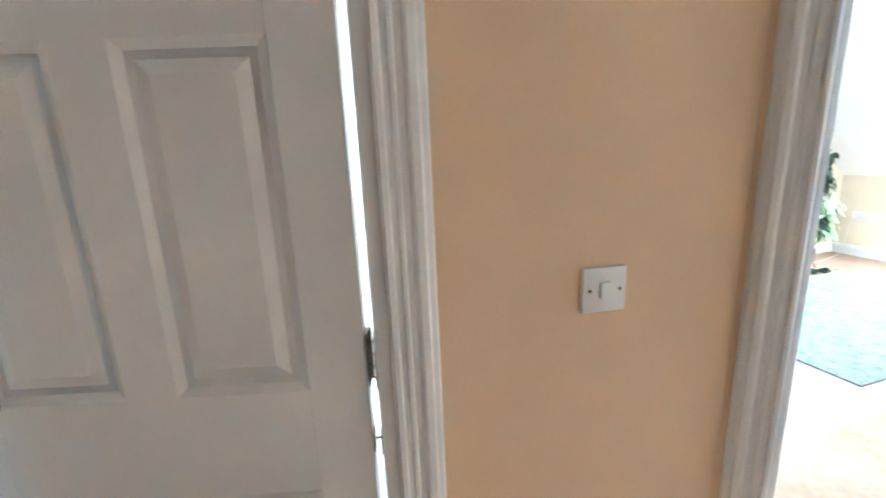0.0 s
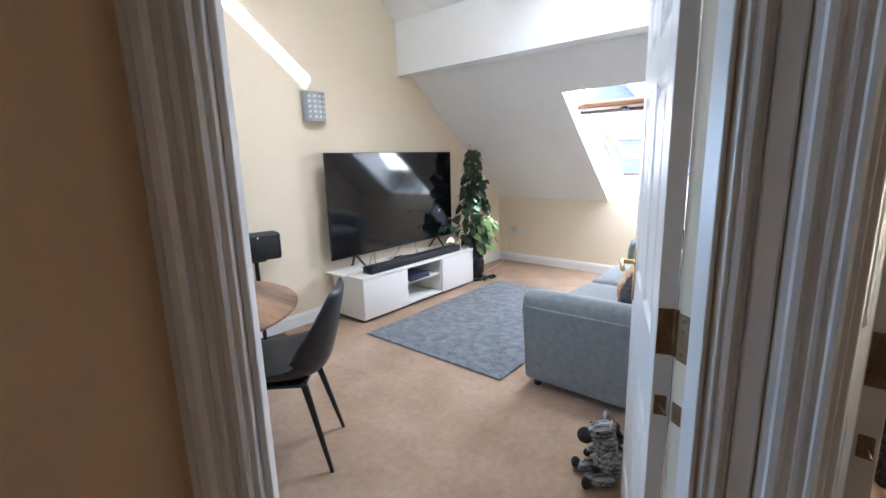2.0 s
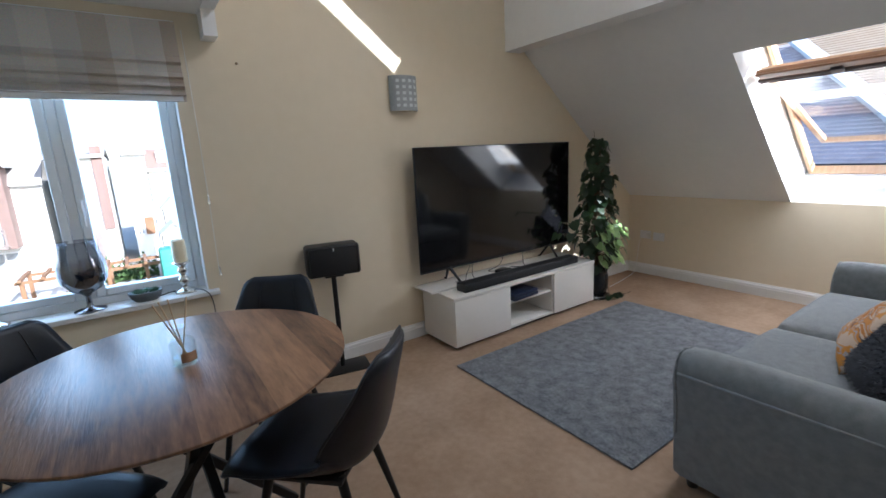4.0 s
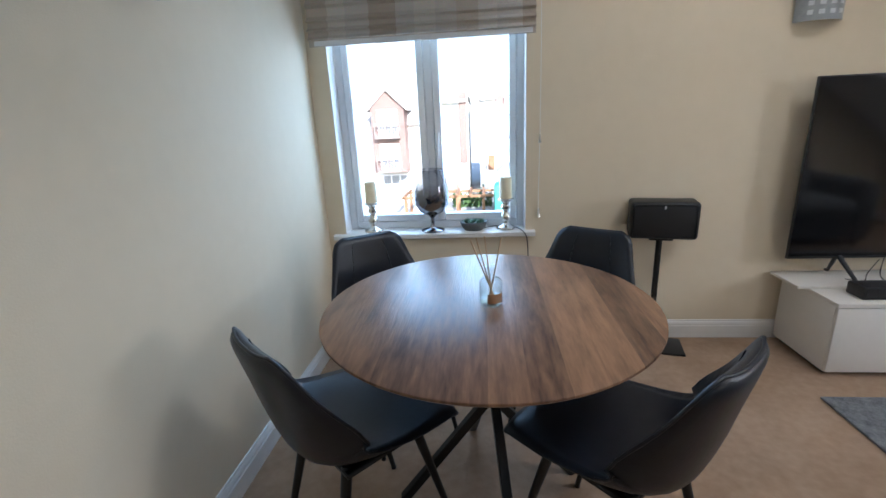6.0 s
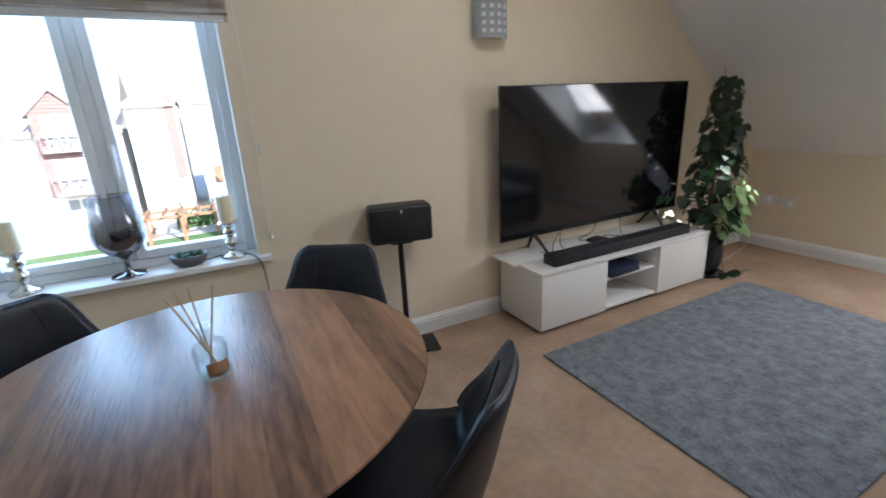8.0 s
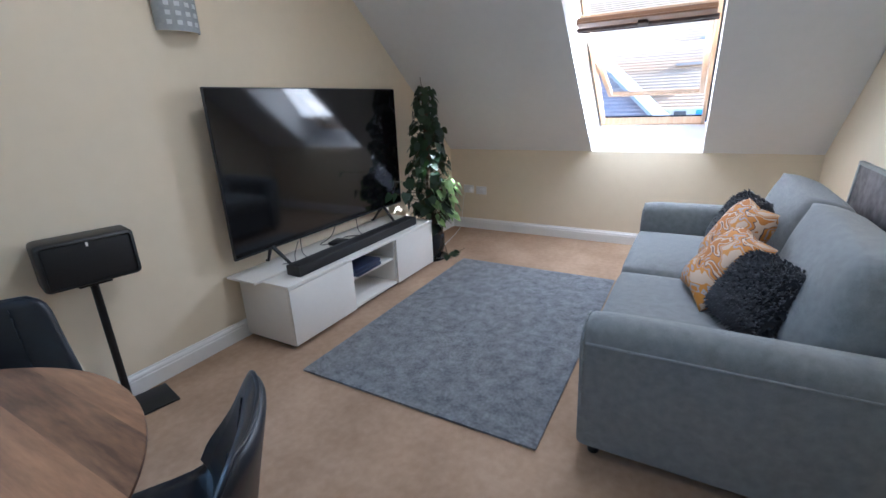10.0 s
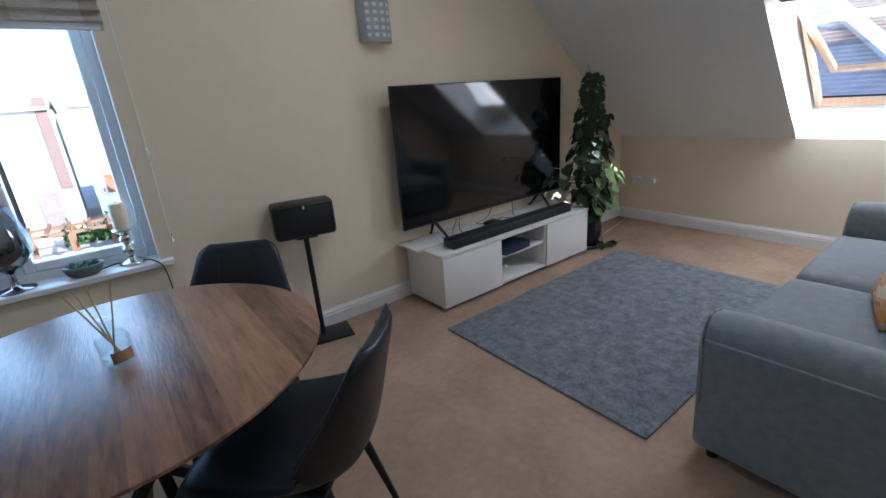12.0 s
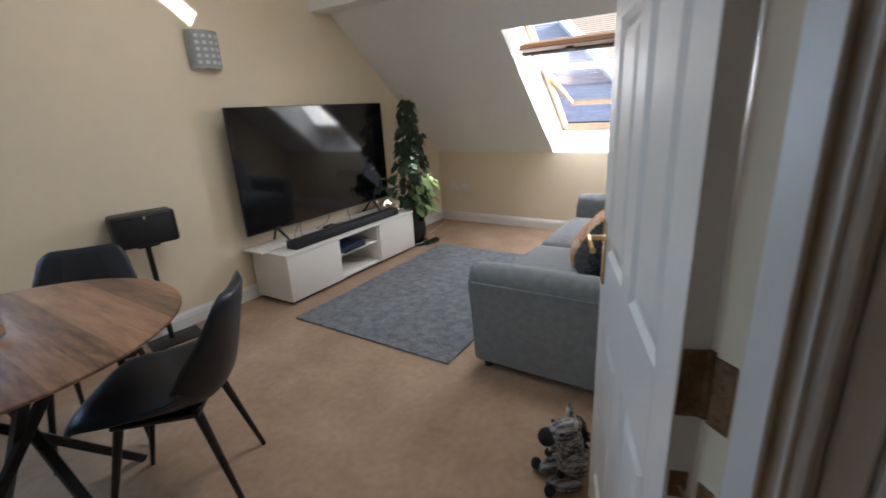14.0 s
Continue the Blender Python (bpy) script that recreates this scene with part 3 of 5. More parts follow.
def roof_window(name, m, length, y0, y1, open_by, label):
    ob = tagged(new(name), label, "roof window", kind="structure")
    bm = bmesh.new()
    ring_boxes(bm, -0.01, length + 0.01, y0, y1, 0.028, -0.03, 0.05, m)
    part("window_frame", bm, PINE, ob, "varnished pine frame", True)
    bm = bmesh.new()
    ring_boxes(bm, -0.06, length + 0.06, y0 - 0.06, y1 + 0.06, 0.07, 0.05, 0.075, m)
    part("flashing", bm, BLACKMETAL, ob, "dark metal flashing", True)
    mid = length / 2
    sm = m @ Matrix.Translation((mid, 0, 0.0)) @ Matrix.Rotation(radians(open_by), 4, "Y")
    h = mid - 0.05
    a, b = y0 + 0.032, y1 - 0.032
    bm = bmesh.new()
    ring_boxes(bm, -h, h, a, b, 0.042, -0.018, 0.02, sm)
    sash = part("sash", bm, PINE, ob, "varnished pine sash, pivoted open", True)
    bm = bmesh.new()
    add_box(bm, -h + 0.038, h - 0.038, a + 0.038, b - 0.038, 0.004, 0.008, sm)
    pane = part("pane", bm, GLASS, sash)
    pane.visible_shadow = False
    bm = bmesh.new()
    add_box(bm, h - 0.040, h + 0.045, a - 0.005, b + 0.005, -0.052, -0.020, sm, 0.004)
    add_box(bm, h + 0.020, h + 0.055, a - 0.005, b + 0.005, -0.066, -0.050, sm, 0.006)
    part("vent_bar", bm, OLDPINE, sash, "brown pine ventilation bar", True)
    bm = bmesh.new()
    for k, r in ((0.068, 0.013), (0.105, 0.007)):
        add_tube(bm, sm @ Vector((h - k, a - 0.02, -0.045)), sm @ Vector((h - k, b + 0.02, -0.045)), r, r, 12)
    add_box(bm, h - 0.06, h - 0.01, (a + b) / 2 - 0.03, (a + b) / 2 + 0.03, -0.072, -0.046, sm, 0.003)
    part("rolled_blind", bm, BROWNBLIND, sash, "rolled brown blind under the bar", True)
    return ob


OLDPINE = mat("aged_pine", (0.27, 0.13, 0.06), 0.4, colour2=(0.38, 0.20, 0.10), scale=6, stretch=(8, 1, 1))
BROWNBLIND = mat("brown_blind", (0.07, 0.045, 0.038), 0.6, colour2=(0.13, 0.09, 0.07), scale=20)
roof_window("window_2", RW, LEN, SKY[2] + 0.015, SKY[3] - 0.015, 20, "pine roof window pivoted open")
v2 = Vector((-1, 0, UK)).normalized()
n2 = Vector((UK, 0, 1)).normalized()
RW2 = Matrix(((v2.x, 0, n2.x, SKY2[1]), (0, 1, 0, 0), (v2.z, 0, n2.z, up(SKY2[1]) + 0.25), (0, 0, 0, 1)))
up_win = tagged(new("window_3"), "upper pine roof window, shut", "roof window", kind="structure")
bm = bmesh.new()
ring_boxes(bm, -0.01, (SKY2[1] - SKY2[0]) / -v2.x + 0.01, SKY2[2], SKY2[3], 0.05, -0.04, 0.05, RW2)
part("window_frame", bm, PINE, up_win, "varnished pine frame", True)

# ---- furniture ----
def rug_mat():
    m = mat("grey_rug_pile", (0.15, 0.155, 0.17), 1.0, bump=1.0, bump_scale=320, spec=0.1, sheen=0.2)
    nt = m.node_tree
    tc = nt.nodes.new("ShaderNodeTexCoord")
    n1, n2_, n3 = (nt.nodes.new("ShaderNodeTexNoise") for _ in range(3))
    for n, sc_, dt in ((n1, 16, 4), (n2_, 60, 4), (n3, 260, 2)):
        n.inputs["Scale"].default_value, n.inputs["Detail"].default_value = sc_, dt
        nt.links.new(tc.outputs["Object"], n.inputs["Vector"])
    a, b = nt.nodes.new("ShaderNodeMath"), nt.nodes.new("ShaderNodeMath")
    for n, f in ((a, 0.8), (b, 0.45)):
        n.operation = "MULTIPLY_ADD"
        n.inputs[1].default_value = f
    nt.links.new(n2_.outputs["Fac"], a.inputs[0])
    nt.links.new(n1.outputs["Fac"], a.inputs[2])
    nt.links.new(n3.outputs["Fac"], b.inputs[0])
    nt.links.new(a.outputs[0], b.inputs[2])
    rp = nt.nodes.new("ShaderNodeValToRGB")
    for e, (p, c) in zip(rp.color_ramp.elements, ((0.86, (0.135, 0.14, 0.155)), (1.42, (0.35, 0.36, 0.38)))):
        e.position, e.color = p / 1.6, (*c, 1)
    dv = nt.nodes.new("ShaderNodeMath")
    dv.operation = "DIVIDE"
    dv.inputs[1].default_value = 1.6
    nt.links.new(b.outputs[0], dv.inputs[0])
    nt.links.new(dv.outputs[0], rp.inputs[0])
    nt.links.new(rp.outputs[0], nt.nodes["Principled BSDF"].inputs["Base Color"])
    return m


rug = box_part("rug", (0, 1.94, 0, 1.29, 0, 0.013), rug_mat(), None, "", 0.005)
rug.location = (2.597, 2.085, 0.001)
tagged(rug, "mottled grey short-pile rectangular rug on the carpet", "rug")


def wood_top_mat():
    m = mat("walnut_veneer", (0.10, 0.05, 0.026), 0.38, bump=0.14, bump_scale=14, stretch=(14, 1, 14), spec=0.5)
    nt = m.node_tree
    b = nt.nodes["Principled BSDF"]
    tc = nt.nodes.new("ShaderNodeTexCoord")
    sp = nt.nodes.new("ShaderNodeSeparateXYZ")
    nt.links.new(tc.outputs["Object"], sp.inputs[0])
    # strips of veneer, each of its own tone and its own offset of the grain
    ml = nt.nodes.new("ShaderNodeMath")
    ml.operation = "MULTIPLY"
    ml.inputs[1].default_value = 10.5
    nt.links.new(sp.outputs[0], ml.inputs[0])
    fl = nt.nodes.new("ShaderNodeMath")
    fl.operation = "FLOOR"
    nt.links.new(ml.outputs[0], fl.inputs[0])
    wn = nt.nodes.new("ShaderNodeTexWhiteNoise")
    wn.noise_dimensions = "1D"
    nt.links.new(fl.outputs[0], wn.inputs["W"])
    cb = nt.nodes.new("ShaderNodeCombineXYZ")
    nt.links.new(sp.outputs[0], cb.inputs[0])
    ad = nt.nodes.new("ShaderNodeMath")
    ad.operation = "MULTIPLY_ADD"
    ad.inputs[1].default_value = 0.14
    nt.links.new(sp.outputs[1], ad.inputs[0])
    nt.links.new(wn.outputs["Value"], ad.inputs[2])
    nt.links.new(ad.outputs[0], cb.inputs[1])
    n1 = nt.nodes.new("ShaderNodeTexNoise")
    n1.inputs["Scale"].default_value = 34
    n1.inputs["Detail"].default_value = 8
    n1.inputs["Distortion"].default_value = 0.4
    nt.links.new(cb.outputs[0], n1.inputs["Vector"])
    n2_ = nt.nodes.new("ShaderNodeTexNoise")
    n2_.inputs["Scale"].default_value = 120
    nt.links.new(cb.outputs[0], n2_.inputs["Vector"])
    sm = nt.nodes.new("ShaderNodeMath")
    sm.operation = "MULTIPLY_ADD"
    sm.inputs[1].default_value = 0.35
    nt.links.new(n2_.outputs["Fac"], sm.inputs[0])
    nt.links.new(n1.outputs["Fac"], sm.inputs[2])
    s2_ = nt.nodes.new("ShaderNodeMath")
    s2_.operation = "MULTIPLY_ADD"
    s2_.inputs[1].default_value = 0.42
    nt.links.new(wn.outputs["Value"], s2_.inputs[0])
    nt.links.new(sm.outputs[0], s2_.inputs[2])
    rp = nt.nodes.new("ShaderNodeValToRGB")
    for e, (p, c) in zip(rp.color_ramp.elements, ((0.50, (0.075, 0.036, 0.022)), (1.20, (0.37, 0.20, 0.108)))):
        e.position, e.color = p / 1.4, (*c, 1)
    sc_ = nt.nodes.new("ShaderNodeMath")
    sc_.operation = "DIVIDE"
    sc_.inputs[1].default_value = 1.4
    nt.links.new(s2_.outputs[0], sc_.inputs[0])
    nt.links.new(sc_.outputs[0], rp.inputs[0])
    nt.links.new(rp.outputs[0], b.inputs["Base Color"])
    return m


WALNUT = wood_top_mat()
table = thing("dining_table", pose(1.035, 2.80, 0), "round walnut-veneered dining table on crossed black legs", "table")
bm = bmesh.new()
add_lathe(bm, [(0, 0.732), (0.505, 0.732), (0.541, 0.744), (0.547, 0.750), (0.546, 0.756), (0.542, 0.758), (0, 0.758)], 96)
part("tabletop", bm, WALNUT, table, "round walnut top with a bevelled edge", True)
for k in range(4):
    a = radians(k * 90 - 80)
    o = Vector((-math.sin(a), math.cos(a), 0)) * 0.019
    p, q = Vector((-0.27 * math.cos(a), -0.27 * math.sin(a), 0.732)) + o, Vector((0.33 * math.cos(a), 0.33 * math.sin(a), 0.0)) + o
    d = (q - p).normalized()
    side = Vector((-math.sin(a), math.cos(a), 0))
    upv = side.cross(d)
    m = Matrix(((side.x, upv.x, d.x, p.x), (side.y, upv.y, d.y, p.y), (side.z, upv.z, d.z, p.z), (0, 0, 0, 1)))
    bm = bmesh.new()
    add_box(bm, -0.016, 0.016, -0.016, 0.016, 0, (q - p).length, m, 0.003)
    part("leg", bm, BLACKMETAL, table, "square black metal leg", True)


def catmull(pts, n):
    """Evenly stepped points on a smooth line through pts."""
    out = []
    P = [np.array(p, float) for p in pts]
    P = [2 * P[0] - P[1]] + P + [2 * P[-1] - P[-2]]
    segs = len(P) - 3
    for i in range(n + 1):
        s = min(i / n * segs, segs - 1e-6)
        k, t = int(s), s - int(s)
        a, b, c, d = P[k:k + 4]
        out.append(0.5 * (2 * b + (c - a) * t + (2 * a - 5 * b + 4 * c - d) * t * t + (3 * b - a - 3 * c + d) * t ** 3))
    return np.array(out)


def dining_chair():
    ob = thing("dining_chair", pose(0, 0, 0), "black leather bucket dining chair with stitched seams", "chair", "chairs round the table")
    nv, nu = 26, 14
    # middle line of the shell: y, z, half width, curl of the sides
    line = catmull([(0.235, 0.452, 0.205, 0.0), (0.215, 0.474, 0.228, 0.006), (0.06, 0.462, 0.240, 0.035), (-0.10, 0.452, 0.240, 0.085), (-0.185, 0.485, 0.236, 0.115),
                    (-0.222, 0.58, 0.228, 0.105), (-0.250, 0.70, 0.192, 0.056), (-0.275, 0.80, 0.163, 0.028), (-0.285, 0.832, 0.118, 0.018)], nv)
    mids = []
    for i in range(nv + 1):
        y, z, w, c = line[i]
        t = line[min(i + 1, nv)][:2] - line[max(i - 1, 0)][:2]
        t = t / np.linalg.norm(t)
        n = np.array((t[1], -t[0]))     # towards the sitter
        if n[0] < 0 and n[1] < 0:
            n = -n
        row = []
        for j in range(nu + 1):
            q = 2 * j / nu - 1
            lift = c * abs(q) ** 2.4
            row.append((w * math.copysign(abs(q) ** 0.9, q), y + n[0] * lift, z + n[1] * lift, n))
        mids.append(row)
    bm = bmesh.new()
    sides = []
    for s in (1, -1):
        grid = []
        for i, row in enumerate(mids):
            g = []
            for j, (x, y, z, n) in enumerate(row):
                q = abs(2 * j / nu - 1)
                th = 0.021 * (1 - 0.75 * q ** 5) * (1 - 0.7 * (abs(2 * i / nv - 1)) ** 8)
                if s > 0:
                    th += 0.012 * (1 - q ** 2) * (1 if i < nv * 0.5 else 0.4)
                g.append(bm.verts.new((x, y + s * n[0] * th, z + s * n[1] * th)))
            grid.append(g)
        sides.append(grid)
        for i in range(nv):
            for j in range(nu):
                f = (grid[i][j], grid[i + 1][j], grid[i + 1][j + 1], grid[i][j + 1])
                bm.faces.new(f if s > 0 else f[::-1])
    A, B = sides
    rim = [(i, 0) for i in range(nv + 1)] + [(nv, j) for j in range(1, nu + 1)] + [(i, nu) for i in range(nv - 1, -1, -1)] + [(0, j) for j in range(nu - 1, 0, -1)]
    for (i, j), (k, l) in zip(rim, rim[1:] + rim[:1]):
        bm.faces.new((A[i][j], A[k][l], B[k][l], B[i][j]))
    part("shell", bm, LEATHER, ob, "padded black leather shell", "all")
    bm = bmesh.new()
    pts = [((Vector(mids[i][j][:3]))) for i, j in rim]
    keep = [pts[0]]
    for p in pts[1:]:
        if (p - keep[-1]).length > 0.006:
            keep.append(p)
    add_sweep(bm, keep, 0.0045, True)
    part("piping", bm, LEATHER, ob, "raised seam round the edge", "all")
    # stitched seams across the back and along the seat
    for j in (4, 10):
        bm = bmesh.new()
        for i in range(15, nv - 3):
            x, y, z, n = mids[i][j]
            x2, y2, z2, n2 = mids[i + 1][j]
            th = 0.0265
            add_tube(bm, (x, y + n[0] * th, z + n[1] * th), (x2, y2 + n2[0] * th, z2 + n2[1] * th), 0.002, 0.002, 5)
        part("seam", bm, LEATHER, ob, "stitched seam", "all")
    bm = bmesh.new()
    add_box(bm, -0.16, 0.16, -0.13, 0.15, 0.415, 0.432, bevel=0.004)
    part("seat_frame", bm, BLACKMETAL, ob, "", True)
    for sx in (-1, 1):
        for y0, y1 in ((0.13, 0.235), (-0.11, -0.215)):
            bm = bmesh.new()
            add_tube(bm, (sx * 0.125, y0, 0.435), (sx * 0.175, y1, 0.006), 0.017, 0.009, 14)
            add_tube(bm, (sx * 0.175, y1, 0.006), (sx * 0.1755, y1, 0.0), 0.010, 0.010, 12)
            part("leg", bm, BLACKMETAL, ob, "tapered black metal leg", True)
    return ob


chair = dining_chair()
CHAIRS = [((1.60, 2.31), (-0.70, 0.714)), ((0.425, 2.367), (0.67, 0.74)), ((1.545, 3.46), (-0.53, -0.85)), ((0.455, 3.445), (0.55, -0.84))]
for k, ((tx, ty), (fx, fy)) in enumerate(CHAIRS):
    L = math.hypot(fx, fy)
    m = pose(tx + fx / L * 0.285, ty + fy / L * 0.285, 0, 0, 0, math.degrees(math.atan2(-fx, fy)))
    if k == 0:
        chair.matrix_world = m
    else:
        copy_thing(chair, m)

# reed diffuser
CLEAR = glass_mat("bottle_glass", (0.95, 0.97, 0.97))
OIL = glass_mat("amber_oil", (0.96, 0.92, 0.82))
KRAFT = mat("kraft_label", (0.30, 0.17, 0.09), 0.8, colour2=(0.36, 0.21, 0.12), scale=30)
REED = mat("rattan_reed", (0.55, 0.38, 0.22), 0.8, colour2=(0.65, 0.47, 0.29), scale=30)
dif = thing("reed_diffuser", pose(1.05, 2.785, 0.758), "clear glass reed diffuser with a brown label", "reed diffuser")
bm = bmesh.new()
add_lathe(bm, [(0, 0.001), (0.036, 0.001), (0.039, 0.006), (0.039, 0.078), (0.032, 0.092), (0.016, 0.100), (0.015, 0.125), (0.020, 0.127), (0.020, 0.135), (0.013, 0.135), (0.012, 0.1), (0.029, 0.088), (0.035, 0.076), (0.035, 0.008), (0, 0.008)], 32)
part("bottle", bm, CLEAR, dif, "", True)
bm = bmesh.new()
add_lathe(bm, [(0, 0.009), (0.0345, 0.009), (0.0345, 0.030), (0, 0.030)], 32)
part("oil", bm, OIL, dif, "pale amber oil", True)
bm = bmesh.new()
vs = []
for i in range(13):
    a = radians(-108 + i * 6.5)
    vs.append((bm.verts.new((0.0397 * math.cos(a), 0.0397 * math.sin(a), 0.018)), bm.verts.new((0.0397 * math.cos(a), 0.0397 * math.sin(a), 0.050))))
for p, q in zip(vs, vs[1:]):
    bm.faces.new((p[0], q[0], q[1], p[1]))
part("label", bm, KRAFT, dif, "brown paper label")
for dx, dy in ((-0.062, -0.012), (-0.045, 0.018), (-0.018, 0.035), (0.036, 0.020)):
    bm = bmesh.new()
    add_tube(bm, (-dx * 0.25, -dy * 0.25, 0.012), (dx, dy, 0.225), 0.0024, 0.0024, 8)
    part("reed", bm, REED, dif)

# things on the window board
SILL = 0.701
WAX = mat("cream_wax", (0.80, 0.70, 0.48), 0.5, colour2=(0.84, 0.75, 0.54), scale=8)
MERCURY = mat("mercury_glass", (0.62, 0.60, 0.56), 0.16, 1.0, colour2=(0.75, 0.73, 0.69), scale=20)
for x, y in ((0.345, 4.045), (1.158, 4.045)):
    c = thing("candlestick", pose(x, y, SILL) @ Matrix.Diagonal((1.22, 1.22, 1.26, 1)), "silvered glass candlestick with a cream pillar candle", "candlestick", "candlesticks on the window board")
    bm = bmesh.new()
    add_lathe(bm, [(0, 0), (0.046, 0), (0.048, 0.006), (0.040, 0.014), (0.018, 0.022), (0.013, 0.034), (0.022, 0.048), (0.026, 0.058), (0.020, 0.070), (0.012, 0.082), (0.017, 0.094), (0.024, 0.104), (0.016, 0.116), (0.018, 0.128), (0.036, 0.138), (0.038, 0.144), (0, 0.146)], 28)
    part("stick", bm, MERCURY, c, "", "all")
    bm = bmesh.new()
    add_lathe(bm, [(0, 0.146), (0.029, 0.146), (0.030, 0.150), (0.030, 0.238), (0.027, 0.246), (0.018, 0.248), (0.010, 0.243), (0, 0.242)], 24)
    part("candle", bm, WAX, c, "cream pillar candle", True)
    bm = bmesh.new()
    add_tube(bm, (0, 0, 0.241), (0.002, 0, 0.256), 0.0012, 0.0012, 6)
    part("wick", bm, BLACK, c)

SMOKE = bpy.data.materials.new("smoked_ombre_glass")
SMOKE.use_nodes = True
nt = SMOKE.node_tree
nt.nodes.remove(nt.nodes["Principled BSDF"])
tr, gl, mx = nt.nodes.new("ShaderNodeBsdfTransparent"), nt.nodes.new("ShaderNodeBsdfGlossy"), nt.nodes.new("ShaderNodeMixShader")
tr.inputs[0].default_value = (0.85, 0.86, 0.88, 1)
gl.inputs[0].default_value = (0.30, 0.30, 0.32, 1)
gl.inputs["Roughness"].default_value = 0.06
tc, sp, rp = nt.nodes.new("ShaderNodeTexCoord"), nt.nodes.new("ShaderNodeSeparateXYZ"), nt.nodes.new("ShaderNodeValToRGB")
nt.links.new(tc.outputs["Object"], sp.inputs[0])
nt.links.new(sp.outputs[2], rp.inputs[0])
rp.color_ramp.elements[0].position, rp.color_ramp.elements[0].color = 0.17, (0.96, 0.96, 0.96, 1)
rp.color_ramp.elements[1].position, rp.color_ramp.elements[1].color = 0.29, (0.12, 0.12, 0.12, 1)
nt.links.new(rp.outputs[0], mx.inputs[0])
nt.links.new(tr.outputs[0], mx.inputs[1])
nt.links.new(gl.outputs[0], mx.inputs[2])
nt.links.new(mx.outputs[0], nt.nodes["Material Output"].inputs[0])
bm = bmesh.new()
add_lathe(bm, [(0, 0), (0.062, 0), (0.062, 0.004), (0.02, 0.012), (0.011, 0.03), (0.010, 0.075), (0.022, 0.092), (0.060, 0.115), (0.088, 0.16), (0.094, 0.20), (0.090, 0.25), (0.080, 0.30), (0.068, 0.36), (0.066, 0.36), (0.078, 0.30), (0.088, 0.25), (0.092, 0.20), (0.085, 0.16), (0.055, 0.118), (0, 0.098)], 40)
vase = part("vase", bm, SMOKE, None, "", "all")
vase.matrix_world = pose(0.715, 4.04, SILL) @ Matrix.Diagonal((1.14, 1.14, 1.03, 1))
tagged(vase, "large smoked ombre glass goblet vase on the window board", "vase")

POTGREY = mat("grey_ceramic", (0.10, 0.11, 0.11), 0.6, colour2=(0.15, 0.16, 0.16), scale=20)
SUCC = mat("succulent_green", (0.05, 0.13, 0.07), 0.5, colour2=(0.10, 0.20, 0.11), scale=30)
pl = thing("succulent_planter", pose(0.965, 4.03, SILL), "small grey bowl of green succulents", "potted plant")
bm = bmesh.new()
add_lathe(bm, [(0, 0), (0.045, 0), (0.062, 0.02), (0.072, 0.052), (0.068, 0.054), (0.055, 0.04), (0, 0.04)], 28, Matrix.Diagonal((1.15, 0.85, 1, 1)))
part("bowl", bm, POTGREY, pl, "", "all")
rnd = random.Random(4)
for cx, cy in ((-0.042, 0.0), (0.0, 0.012), (0.042, -0.004), (-0.02, -0.02), (0.022, -0.018)):
    bm = bmesh.new()
    for k in range(14):
        a, e = rnd.uniform(0, 6.28), rnd.uniform(0.3, 1.3)
        d = Vector((math.cos(a) * math.cos(e), math.sin(a) * math.cos(e), math.sin(e)))
        add_tube(bm, Vector((cx, cy, 0.045)) + d * 0.004, Vector((cx, cy, 0.045)) + d * 0.03, 0.006, 0.001, 6)
    part("rosette", bm, SUCC, pl, "", True)


def cable(name, pts, r, label, n=40, material=BLACK):
    bm = bmesh.new()
    c = catmull(pts, n)
    add_sweep(bm, [tuple(p) for p in c], r, False, 6)
    return tagged(part(name, bm, material, None, "", "all"), label, "cable")


cable("sill_cable", [(1.02, 4.05, 0.706), (1.10, 4.07, 0.712), (1.20, 4.02, 0.715), (1.245, 3.97, 0.708), (1.275, 3.955, 0.66), (1.285, 3.965, 0.5), (1.285, 3.975, 0.3), (1.29, 3.97, 0.06)], 0.003, "black cable over the window board")

# speaker and stand
spk_m = pose(1.995, 3.875, 0, 0, 0, -12)
st = thing("speaker_stand", spk_m, "black metal speaker stand on a flat base", "speaker stand")
box_part("base_plate", (-0.14, 0.175, -0.09, 0.11, 0.0, 0.012), BLACKMETAL, st, "", 0.004)
bm = bmesh.new()
add_tube(bm, (0.0, 0.03, 0.01), (0.0, 0.03, 0.67), 0.016, 0.016, 16)
part("pole", bm, BLACKMETAL, st, "", True)
box_part("bracket", (-0.06, 0.06, -0.03, 0.05, 0.66, 0.676), BLACKMETAL, st, "", 0.003)
GRILLE = mat("speaker_grille", (0.006, 0.006, 0.007), 0.6, colour2=(0.014, 0.014, 0.015), scale=300)
spk = thing("speaker", spk_m, "black oblong wireless speaker on a stand", "speaker")
bm = bmesh.new()
add_box(bm, -0.170, 0.170, -0.075, 0.078, 0.677, 0.88, bevel=0.022, seg=4)
part("body", bm, BLACK, spk, "", True)
box_part("grille", (-0.153, 0.153, -0.079, -0.07, 0.69, 0.867), GRILLE, spk, "black perforated grille", 0.012)
box_part("logo", (-0.004, 0.004, -0.081, -0.0785, 0.845, 0.862), PLASTIC, spk, "small pale mark")

